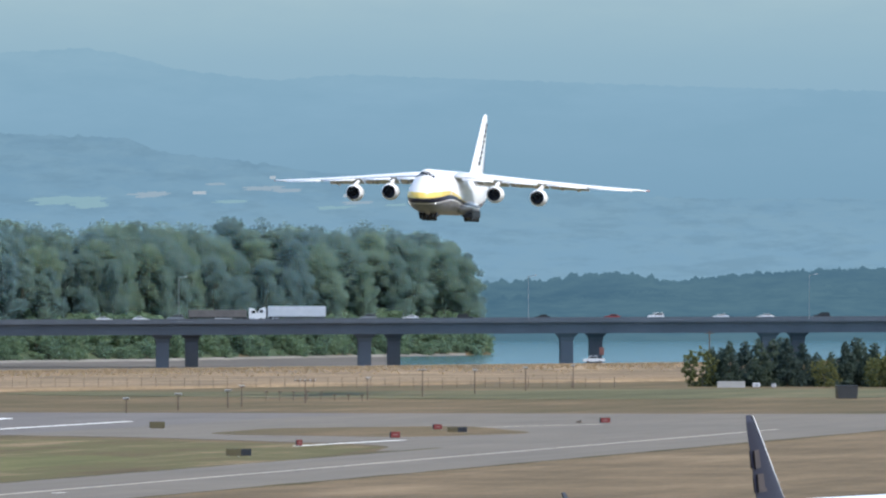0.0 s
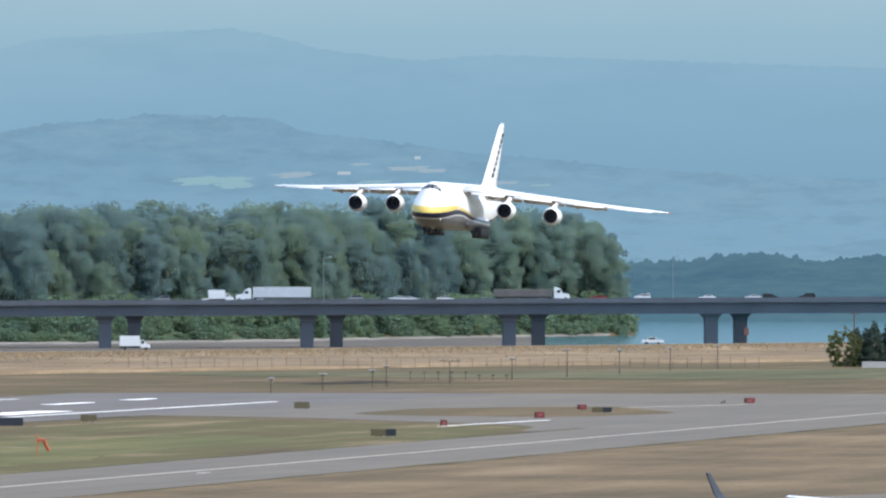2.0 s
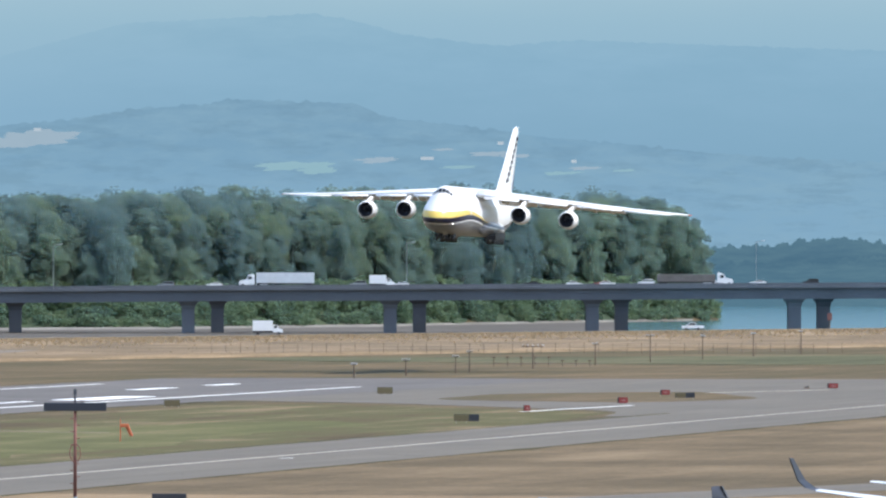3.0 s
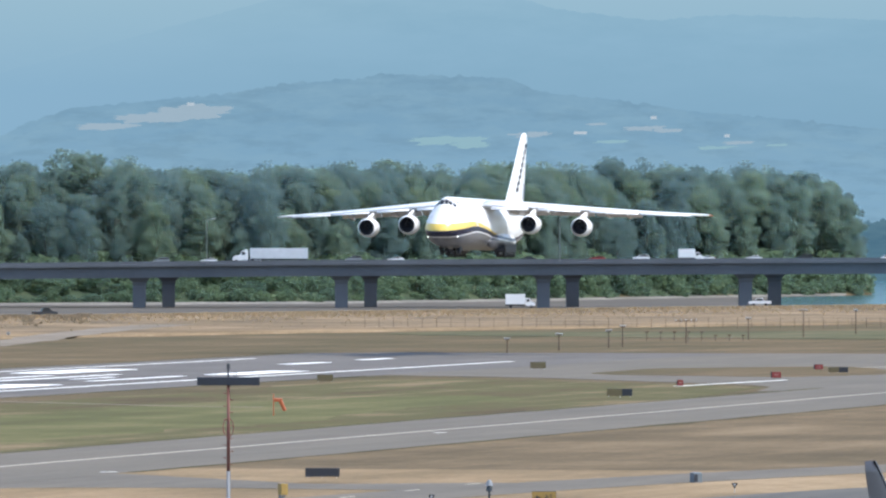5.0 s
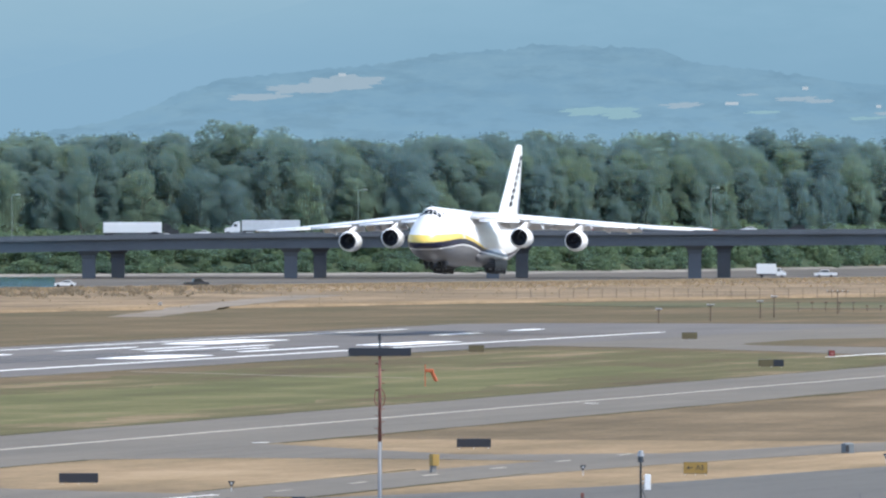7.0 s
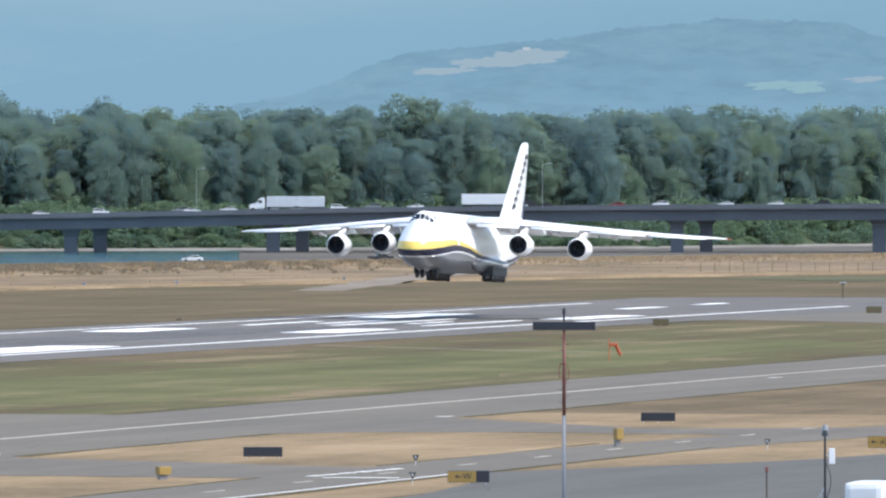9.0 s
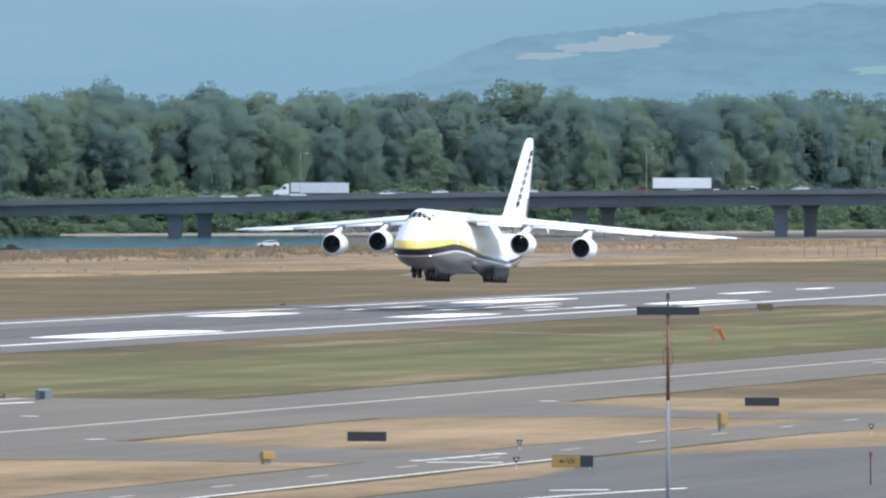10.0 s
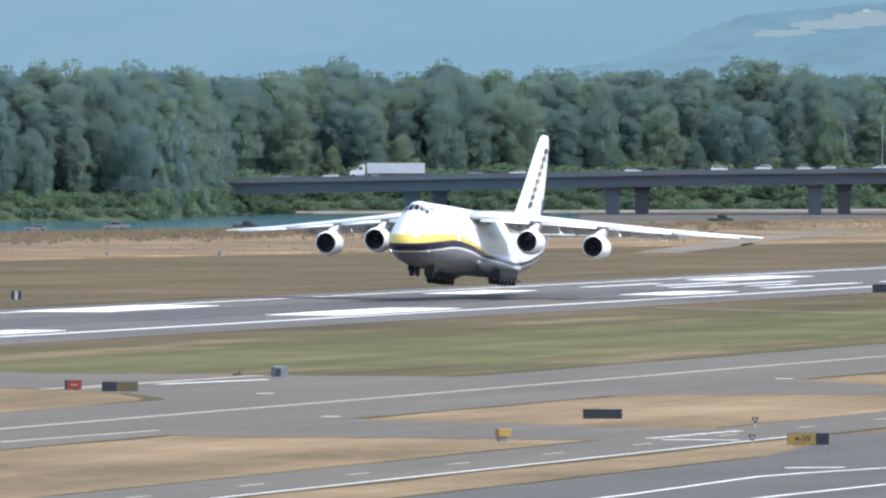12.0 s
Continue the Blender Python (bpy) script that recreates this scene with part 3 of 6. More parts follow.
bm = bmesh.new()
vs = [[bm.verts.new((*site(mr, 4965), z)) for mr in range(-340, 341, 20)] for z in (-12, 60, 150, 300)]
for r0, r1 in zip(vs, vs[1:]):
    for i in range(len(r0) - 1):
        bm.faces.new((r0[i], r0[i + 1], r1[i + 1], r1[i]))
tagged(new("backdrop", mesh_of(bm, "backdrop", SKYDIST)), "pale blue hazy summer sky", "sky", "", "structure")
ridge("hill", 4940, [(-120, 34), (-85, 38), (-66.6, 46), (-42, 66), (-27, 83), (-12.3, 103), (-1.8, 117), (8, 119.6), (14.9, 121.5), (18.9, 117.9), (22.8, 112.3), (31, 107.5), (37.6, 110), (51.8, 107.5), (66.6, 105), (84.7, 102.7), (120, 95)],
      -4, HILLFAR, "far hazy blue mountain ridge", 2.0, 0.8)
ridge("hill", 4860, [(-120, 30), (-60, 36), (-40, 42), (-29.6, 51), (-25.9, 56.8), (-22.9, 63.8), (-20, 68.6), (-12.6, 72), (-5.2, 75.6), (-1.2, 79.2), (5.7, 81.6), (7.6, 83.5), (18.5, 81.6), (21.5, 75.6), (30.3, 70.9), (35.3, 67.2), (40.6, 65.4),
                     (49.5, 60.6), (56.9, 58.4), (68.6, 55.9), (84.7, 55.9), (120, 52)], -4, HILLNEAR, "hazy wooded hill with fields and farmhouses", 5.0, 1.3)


def far_patch(name, mr, z, w, h, mat, label, category, seed):
    """A field or roof on the hill's slope: a flat patch glowing in a hazed colour."""
    bm = bmesh.new()
    ring = []
    for i in range(60):
        a = math.tau * i / 60
        k = 1 + 0.55 * noise.noise((math.cos(a) * 1.8, math.sin(a) * 1.8, seed)) + 0.3 * noise.noise((math.cos(a) * 6, math.sin(a) * 6, seed))
        ring.append(bm.verts.new((*site(mr + w * k * math.cos(a), 4742), z + h * k * math.sin(a) * 0.9 + 0.12 * w * k * math.cos(a))))
    bm.faces.new(ring)
    return tagged(new(name, mesh_of(bm, name, mat)), label, category)


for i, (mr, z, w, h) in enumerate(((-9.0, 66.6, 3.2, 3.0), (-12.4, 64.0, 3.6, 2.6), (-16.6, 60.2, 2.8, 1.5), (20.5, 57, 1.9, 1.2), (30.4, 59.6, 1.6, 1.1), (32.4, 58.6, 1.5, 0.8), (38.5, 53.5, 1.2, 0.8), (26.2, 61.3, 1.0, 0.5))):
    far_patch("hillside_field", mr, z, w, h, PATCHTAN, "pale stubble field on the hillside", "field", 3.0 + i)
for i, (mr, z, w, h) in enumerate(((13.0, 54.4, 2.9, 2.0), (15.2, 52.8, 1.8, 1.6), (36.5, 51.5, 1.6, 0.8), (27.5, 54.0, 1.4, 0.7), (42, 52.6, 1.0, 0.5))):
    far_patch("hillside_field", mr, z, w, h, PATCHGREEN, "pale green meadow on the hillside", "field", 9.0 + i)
# farmhouse boxes glow too, haze-pale like the fields
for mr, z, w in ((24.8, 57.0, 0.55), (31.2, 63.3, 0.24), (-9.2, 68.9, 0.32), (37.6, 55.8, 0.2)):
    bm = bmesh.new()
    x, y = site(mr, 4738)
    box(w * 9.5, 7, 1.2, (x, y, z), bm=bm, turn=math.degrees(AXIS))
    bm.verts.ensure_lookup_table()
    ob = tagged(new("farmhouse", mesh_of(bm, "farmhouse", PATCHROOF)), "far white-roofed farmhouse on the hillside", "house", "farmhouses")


# ---- trees ----
def leaf_mesh(name, blobs, count, size, seed):
    """Many small leaf clumps, each a bent quad, on the outer skin of a set of ellipsoid limbs (x, y, z, rx, rz)."""
    rng = np.random.default_rng(seed)
    w = np.array([b[3] * b[3] * b[4] for b in blobs]) ** 0.7
    pick = rng.choice(len(blobs), count * 3, p=w / w.sum())
    B = np.array(blobs)
    d = rng.normal(size=(count * 3, 3))
    d /= np.linalg.norm(d, axis=1)[:, None]
    r = 0.62 + 0.62 * rng.random(count * 3)
    c = B[pick, :3] + d * B[pick][:, [3, 3, 4]] * r[:, None]
    # leave out what would be buried inside another limb
    bare = np.ones(len(c), bool)
    for k, q in enumerate(B):
        inside = (((c - q[:3]) / q[[3, 3, 4]]) ** 2).sum(1) < 0.72
        bare &= ~inside | (pick == k)
    keep = np.nonzero(bare)[0][:count]
    c, d = c[keep], d[keep]
    count = len(keep)
    n = d + rng.normal(size=(count, 3)) * 0.8
    n /= np.linalg.norm(n, axis=1)[:, None]
    a = np.cross(n, rng.normal(size=(count, 3)))
    a /= np.linalg.norm(a, axis=1)[:, None]
    b = np.cross(n, a)
    s = size * (0.5 + 0.9 * rng.random(count))[:, None]
    droop = n * s * 0.35
    P = np.stack([c - a * s * 0.5 - droop, c - b * s * 0.55, c + a * s * 0.5 - droop, c + b * s * 0.6], 1).reshape(-1, 3)
    F = [(4 * i, 4 * i + 1, 4 * i + 2, 4 * i + 3) for i in range(count)]
    me = bpy.data.meshes.new(name)
    me.from_pydata(P.tolist(), [], F)
    return me


def crown_blobs(rng, h, r, low, cone=False):
    """Limbs of a crown: a few large masses along the stem and many smaller ones pushed out to an uneven outline."""
    out = []
    lean = rng.normal(0, 0.08, 2) * r
    for i in range(58):
        t = (i * 0.6180339 + 0.1 * rng.random()) % 1.0
        if cone:
            lim = r * (1.02 - t) ** 0.75
        else:
            lim = r * (0.70 + 0.55 * t if t < 0.5 else 0.975 * math.sqrt(max(0.03, 1 - ((t - 0.5) / 0.54) ** 2)))
        lim *= 0.8 + 0.35 * rng.random()
        a = rng.random() * math.tau
        inner = i < 9
        br = r * ((0.50 if inner else 0.17) + 0.15 * rng.random()) * (1.0 - (0.75 if cone else 0.25) * t)
        q = lim * (0.25 * rng.random() if inner else 1.0) - (0 if inner else br * 0.75)
        z = h * (low + (1 - low) * t)
        out.append((max(q, 0) * math.cos(a) + lean[0] * t, max(q, 0) * math.sin(a) + lean[1] * t, min(z, h - br * 0.9), br, br * (0.85 + 0.5 * rng.random())))
    return out


def trunk_mesh(name, h, r, rng):
    bm = bmesh.new()
    pts = [Vector((0.25 * rng.standard_normal() * i, 0.25 * rng.standard_normal() * i, h * 0.8 * i / 5)) for i in range(6)]
    pts[0] = Vector((0, 0, -1.2))
    for i in range(5):
        rod(pts[i], pts[i + 1], r * (1 - i * 0.17), r * (1 - (i + 1) * 0.17), 7, bm, False)
    for i in range(7):
        t = 0.25 + 0.6 * rng.random()
        p = pts[int(t * 5)]
        a = rng.random() * math.tau
        rod(p, p + Vector((math.cos(a) * h * 0.12, math.sin(a) * h * 0.12, h * 0.1)), r * 0.35, r * 0.1, 5, bm, False)
    me = mesh_of(bm, name, BARK, True)
    return me


def make_tree(name, h, r, low, leaf, count, size, seed, label, category, group):
    rng = np.random.default_rng(seed)
    ob = thing(name, label, category, group)
    part("trunk", trunk_mesh("trunk", h, h * 0.014, rng), None, ob)
    me = leaf_mesh("crown", crown_blobs(rng, h, r, low, leaf is CONIFER), count, size, seed)
    me.materials.append(leaf)
    part("crown", me, None, ob)
    return ob


def plant(kinds, spots, rng, lo, hi):
    """Copies of the kinds at the spots (x, y, z, scale); the first copies are the originals themselves."""
    used = set()
    for i, (x, y, z, s) in enumerate(spots):
        k = int(rng.integers(len(kinds)))
        m = Matrix.LocRotScale((x, y, z), Euler((0, 0, rng.random() * math.tau)), None)
        w = s * (lo + (hi - lo) * rng.random())
        ob = kinds[k]
        if k in used:
            ob = copy_thing(ob, m)
        ob.matrix_basis = m
        ob.scale = (w, w, s)
        used.add(k)
    for k, ob in enumerate(kinds):
        if k not in used:
            for o in (*ob.children_recursive, ob):
                bpy.data.objects.remove(o)


rng = np.random.default_rng(11)
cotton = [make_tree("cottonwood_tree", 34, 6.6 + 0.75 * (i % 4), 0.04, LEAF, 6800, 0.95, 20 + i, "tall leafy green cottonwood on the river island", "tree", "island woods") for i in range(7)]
spots = []
for row in range(6):
    mr = -102.0
    while mr < 48.3:
        d = shore(mr) + (24 if mr < -66 else 40) + row * 12 + 6 * rng.random()
        if mr > -66 and d < 3222:
            d = 3222 + row * 12 + 6 * rng.random()
        edge = 1.0 - 0.10 * max(0, (mr - 43) / 4.5)
        top = 36.1 + 0.8 * min(1, max(0, mr / 20)) + 3.2 * noise.noise((mr * 0.35, row * 3.1, 2)) + 2.4 * noise.noise((mr * 1.1, row * 1.7, 6))
        # the first rows step down towards the river
        top -= (17.0, 10.0, 5.0, 1.5, 0.0, 0.0)[row] * (0.35 + 0.9 * rng.random())
        spots.append((*site(mr, d), 1.0, edge * (top - 1.0) / 34))
        mr += (6.6 + 4.6 * rng.random()) * (1.25 if row == 0 else 1.0) / d * 1000
# crowns that stand out over the rest
spots += [(*site(mr, d), 1.0, k) for mr, d, k in ((-18.0, 3335, 1.17), (-20.0, 3330, 1.16), (-15.0, 3330, 1.08), (-54.9, 3305, 1.16), (-56.6, 3302, 1.11), (-81.0, 3010, 1.07), (-82.2, 3012, 1.04), (-46.4, 3305, 1.12), (-28.7, 3325, 1.08), (-24.0, 3325, 1.09),
                                                  (-41.0, 3310, 1.06), (-77.6, 3020, 1.0))]
# trees on the point of the bank that hide the bridge's end
spots += [(*site(mr, d), -0.5, k) for mr, d, k in ((-68.2, 3086, 0.66), (-69.5, 3074, 0.90), (-70.6, 3060, 1.0), (-72.2, 3040, 1.02), (-73.8, 3030, 0.98), (-71.2, 3050, 0.7))]
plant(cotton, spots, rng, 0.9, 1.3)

bushes = [make_tree("willow_bush", 5.5, 3.6, 0.0, SHRUB, 380, 0.95, 60 + i, "low green willow bush on the river bank", "bush", "bank bushes") for i in range(4)]
spots, rest = [], []
for row in range(6):
    mr = -98.0
    while mr < 49.0:
        d = shore(mr) + 4 + row * 9 + 6 * rng.random()
        size = (0.5 + 0.7 * rng.random()) * (0.7, 0.95, 1.2, 1.4, 1.5, 1.6)[row]
        if -66 < mr and d < 3183:
            size = min(size, 0.42 + 0.25 * rng.random())
        if mr <= -66:
            size = min(size, 0.44 + 0.22 * rng.random())
        if -66 < mr < -54:
            size *= 0.85
        (spots if row < 2 else rest).append((*site(mr, d), ground_height(mr, d) - 0.5, size))
        mr += (3.0 + 3.6 * rng.random()) / d * 1000
for _ in range(46):
    mr = -72 + 12 * rng.random()
    d = shore(mr) - 4 + 50 * rng.random()
    spots.append((*site(mr, d), ground_height(mr, d) - 0.4, 0.5 + 0.25 * rng.random()))
plant(bushes, spots, rng, 1.1, 1.9)


def thicket(name, label, meshes, spots, rng, lo, hi):
    """One uncountable growth, joined from clumps."""
    V, F, k = [], [], 0
    for x, y, z, s in spots:
        me = meshes[int(rng.integers(len(meshes)))]
        co = np.empty(len(me.vertices) * 3)
        me.vertices.foreach_get("co", co)
        co = co.reshape(-1, 3)
        a, w = rng.random() * math.tau, s * (lo + (hi - lo) * rng.random())
        c, sn = math.cos(a), math.sin(a)
        V.append(np.stack([x + w * (c * co[:, 0] - sn * co[:, 1]), y + w * (sn * co[:, 0] + c * co[:, 1]), z + s * co[:, 2]], 1))
        F += [(k + 4 * i, k + 4 * i + 1, k + 4 * i + 2, k + 4 * i + 3) for i in range(len(co) // 4)]
        k += len(co)
    me = bpy.data.meshes.new(name)
    me.from_pydata(np.concatenate(V).tolist(), [], F)
    me.materials.append(SHRUB)
    return tagged(new(name, me), label, "bushes", "", "stuff")


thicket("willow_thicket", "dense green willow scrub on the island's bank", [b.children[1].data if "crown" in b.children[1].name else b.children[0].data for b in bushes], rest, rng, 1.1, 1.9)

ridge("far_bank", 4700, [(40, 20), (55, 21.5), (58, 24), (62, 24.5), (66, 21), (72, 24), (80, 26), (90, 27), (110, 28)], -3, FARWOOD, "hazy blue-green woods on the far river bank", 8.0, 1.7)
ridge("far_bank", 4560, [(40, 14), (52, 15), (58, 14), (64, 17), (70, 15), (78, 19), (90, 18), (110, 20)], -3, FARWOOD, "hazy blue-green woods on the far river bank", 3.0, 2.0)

# dark junipers near the airfield's edge
junip = [make_tree("juniper_tree", 10.0, 4.0, 0.0, CONIFER, 1500, 0.6, 90 + i, "dark green conifer at the airfield's edge", "tree", "airfield conifers") for i in range(3)]
spots = [(*site(mr, d), 0, s) for mr, d, s in
         ((69.6, 2392, 0.82), (71.0, 2385, 0.95), (72.3, 2395, 0.93), (73.6, 2384, 1.0), (74.9, 2394, 0.98), (76.2, 2386, 1.0), (77.5, 2394, 0.9), (78.6, 2388, 0.72), (79.9, 2392, 0.72), (81.1, 2386, 0.92),
          (82.4, 2392, 1.0), (83.6, 2386, 0.9), (84.9, 2392, 0.8), (86.2, 2400, 1.2), (87.6, 2392, 1.25), (70.3, 2400, 0.8), (75.5, 2402, 1.02), (82.0, 2402, 1.02), (88.8, 2390, 1.2), (90.2, 2396, 1.2))]
plant(junip, spots, rng, 1.0, 1.35)
yb = [make_tree("yellow_bush", 5.5, 3.0, 0.0, YSHRUB, 420, 0.6, 97 + i, "yellowing leafy bush among the conifers", "bush", "airfield bushes") for i in range(2)]
plant(yb, [(*site(mr, d), 0, s) for mr, d, s in ((68.6, 2384, 1.35), (79.4, 2376, 1.0), (84.2, 2374, 1.1), (85.4, 2376, 1.2), (86.3, 2374, 0.9))], rng, 0.9, 1.2)


# ---- bridge ----
def deck_z(mr):
    """Height of the bridge's parapet."""
    return float(np.interp(mr, [-130, -66, -50, -25, 0, 60, 150], [6.4, 7.7, 8.6, 10.1, 10.9, 11.7, 12.6]))


def span_ring(mr, d, w, top, bottom):
    x, y = site(mr, d)
    fx, fy = site(mr, d + w)
    return [(x, y, top), (fx, fy, top), (fx, fy, bottom), (x, y, bottom)]


ROADS = ((3140, "near"), (3166, "far"))
for d, _ in ROADS:
    br = thing("highway_bridge", "long low grey concrete highway bridge over the river", "bridge", "twin bridges")
    mrs = [-128 + 2.2 * i for i in range(124)]
    part("girder", loft([span_ring(mr, d + 1.2, 11.5, deck_z(mr) - 1.25, deck_z(mr) - 4.3) for mr in mrs]), BRIDGE, br)
    part("deck", loft([span_ring(mr, d, 14.0, deck_z(mr) - 0.62, deck_z(mr) - 1.3) for mr in mrs]), BRIDGE, br)
    for o in (0.0, 13.7):
        part("parapet", loft([span_ring(mr, d + o, 0.3, deck_z(mr), deck_z(mr) - 0.6) for mr in mrs]), BRIDGE, br)
    for i in range(-4, 9):
        mr = 56.8 + 17.62 * (i - 5) + (2.55 if d > 3150 else 0)
        if mr < -62:
            continue
        zt = deck_z(mr) - 4.3
        x, y = site(mr, d + 7)
        bm = bmesh.new()
        rings = []
        for z, hw, hd in ((-6, 1.75, 3.6), (zt - 2.2, 1.75, 3.6), (zt - 1.1, 2.0, 4.0), (zt - 0.35, 2.7, 4.9), (zt + 0.02, 3.0, 5.2)):
            rings.append([(sx * hw, sy * hd, z) for sx, sy in ((-1, -1), (1, -1), (1, 1), (-1, 1))])
        loft(rings, bm)
        bmesh.ops.transform(bm, matrix=Matrix.Translation((x, y, 0)) @ Matrix.Rotation(AXIS, 4, "Z"), verts=bm.verts)
        part("pier", bm, BRIDGE, br)

lp = thing("street_lamp", "tall thin grey highway lamp on the bridge", "street lamp", "bridge lamps")
part("pole", rod((0, 0, 0), (0, 0, 12), 0.08, 0.05), CARGREY, lp)
part("arm", rod((0, 0, 11.9), (1.6, 0, 12.3), 0.06), CARGREY, lp)
part("lamp_head", box(0.9, 0.35, 0.22, (1.9, 0, 12.2), 0.05), GREY, lp)
for i, mr in enumerate((-38, -7.8, 23.0, 53.5, -66.0, 78)):
    m = Matrix.Translation((*site(mr, 3139.6), deck_z(mr) - 0.62)) @ Matrix.Rotation(AXIS, 4, "Z")
    if i:
        copy_thing(lp, m)
    else:
        lp.matrix_basis = m


# ---- the cargo aircraft ----
# Local space: nose towards -Y, its left wing towards +X, z up from the wheels' underside.
def hull_section(y, zc, hw, up, down, a, slim=True):
    """A point of the cross-section at angle a: full below, drawn in towards the crown, most of all at the cockpit."""
    c, s_ = math.cos(a), math.sin(a)
    if s_ > 0:
        draw = float(np.interp(y, [-31.5, -29, -24, -16, 8, 24], [0.12, 0.46, 0.40, 0.22, 0.14, 0.0])) if slim else 0.0
        return Vector((math.copysign(abs(c) ** 0.92, c) * hw * (1 - draw * s_ ** 1.3), y, zc + s_ ** 0.92 * up))
    return Vector((math.copysign(abs(c) ** 0.8, c) * hw, y, zc - abs(s_) ** 0.8 * down))


def ellipse_ring(y, zc, hw, up, down, n=40, slim=True):
    return [hull_section(y, zc, hw, up, down, math.tau * i / n, slim) for i in range(n)]


def livery():
    """White paint over a yellow band, a navy band with a white pinstripe, and a grey belly, in waves along the hull."""
    m = Nodes("cargo_livery")
    v = m.coord()
    s = m.put("ShaderNodeSeparateXYZ")
    m.link(v, s.inputs[0])
    y, z = s.outputs[1], s.outputs[2]
    wave = m.put("ShaderNodeFloatCurve")
    c = wave.mapping.curves[0]
    # along the hull from nose to tail: height of the navy band's upper edge, in tenths of 12 m
    for p, h in ((0.02, 0.345), (0.10, 0.388), (0.18, 0.415), (0.28, 0.39), (0.42, 0.30), (0.6, 0.27), (0.8, 0.40)):
        c.points.new(p, h)
    c.points[0].location = (0.0, 0.335)
    c.points[-1].location = (1.0, 0.62)
    wave.mapping.update()
    m.link(m.math("DIVIDE", m.math("ADD", y, 33.0), 70.0, clamp=True), wave.inputs["Value"])
    h = m.math("SUBTRACT", z, m.math("MULTIPLY", wave.outputs[0], 12.0))
    fade = m.math("DIVIDE", m.math("ADD", y, 33.0), 33.0, clamp=True)
    yel = m.math("MULTIPLY", m.math("GREATER_THAN", h, 0.0), m.math("LESS_THAN", h, m.math("MULTIPLY_ADD", fade, -1.2, 1.2)))
    thick = m.math("MULTIPLY_ADD", fade, -0.55, 1.05)
    navy = m.math("MULTIPLY", m.math("LESS_THAN", h, 0.0), m.math("GREATER_THAN", h, m.math("MULTIPLY", thick, -1.0)))
    pin = m.math("MULTIPLY", m.math("LESS_THAN", h, m.math("MULTIPLY", thick, -1.0)), m.math("GREATER_THAN", h, m.math("MULTIPLY_ADD", thick, -1.0, -0.22)))
    belly = m.math("LESS_THAN", h, m.math("MULTIPLY_ADD", thick, -1.0, -0.22))
    grime = m.noise(m.scaled(v, 1, 0.15, 1), 0.9, 5)
    c0 = m.ramp(grime, [(0.3, (0.76, 0.76, 0.75)), (0.6, (0.84, 0.84, 0.83))])
    c1 = m.mix(yel, c0, (0.78, 0.57, 0.13))
    c1 = m.mix(navy, c1, (0.018, 0.02, 0.05))
    c1 = m.mix(pin, c1, (0.8, 0.8, 0.8))
    c1 = m.mix(belly, c1, m.ramp(grime, [(0.35, (0.16, 0.162, 0.175)), (0.65, (0.23, 0.232, 0.245))]))
    m.base(c1)
    m.set(roughness=0.3)
    m.bump(m.noise(v, 1.5, 2), 0.05, 0.03)
    return m.mat


LIVERY = livery()
WINGWHITE = plain("wing_paint", (0.78, 0.78, 0.78), 0.32, vary=0.05, scale=0.4)
plane = thing("cargo_aircraft", "huge white four-engined cargo aircraft landing, yellow and navy bands", "aircraft")

#        y,    zc,  half width, up, down
HULL = ((-32.0, 4.0, 0.05, 0.05, 0.05), (-31.85, 4.02, 0.75, 0.6, 0.4), (-31.4, 4.1, 1.45, 1.2, 0.6), (-30.7, 4.25, 2.1, 1.8, 1.1), (-29.9, 4.45, 2.6, 2.35, 1.65), (-29.2, 4.6, 2.85, 2.85, 2.08),
        (-28.5, 4.75, 3.05, 3.4, 2.45), (-27.9, 4.75, 3.2, 3.85, 2.65), (-27.0, 4.75, 3.35, 4.65, 2.9), (-26.2, 4.75, 3.45, 4.95, 3.05), (-25.0, 4.75, 3.5, 5.05, 3.2), (-22.0, 4.75, 3.65, 5.0, 3.5), (-16.0, 4.75, 3.65, 5.0, 3.6), (-6.0, 4.75, 3.65, 4.95, 3.6),
        (6.0, 4.75, 3.65, 4.9, 3.6), (14.0, 4.9, 3.55, 4.7, 3.5), (20.0, 5.5, 3.2, 4.05, 3.2), (26.0, 6.4, 2.55, 3.1, 2.7), (31.0, 7.3, 1.7, 2.1, 1.9), (35.0, 8.0, 0.9, 1.2, 1.1), (36.8, 8.3, 0.2, 0.4, 0.4))


def hull_point(y, deg, out):
    """A point on the hull at y, deg degrees round from its left side, pushed out a little."""
    ys = [h[0] for h in HULL]
    zc, hw, up, dn = [float(np.interp(y, ys, [h[k] for h in HULL])) for k in range(1, 5)]
    a = radians(deg)
    c, s = math.cos(a), math.sin(a)
    q = hull_section(y, zc, hw, up, dn, a)
    way = Vector((c, -0.45 if y < -26 else 0, s)).normalized()
    return q + way * out


def hull_patch(name, y0, y1, d0, d1, mat, out=0.05, parent=None, label=""):
    """A small panel lying on the hull."""
    rows = []
    for o in (out, -0.12):
        ring = [hull_point(y0, d0 + (d1 - d0) * i / 4, o) for i in range(5)] + [hull_point(y1, d1 + (d0 - d1) * i / 4, o) for i in range(5)]
        rows.append(ring)
    return part(name, loft(rows), mat, parent or plane, label)


body = part("fuselage", loft([ellipse_ring(*h) for h in HULL]), LIVERY, plane, smooth=True)
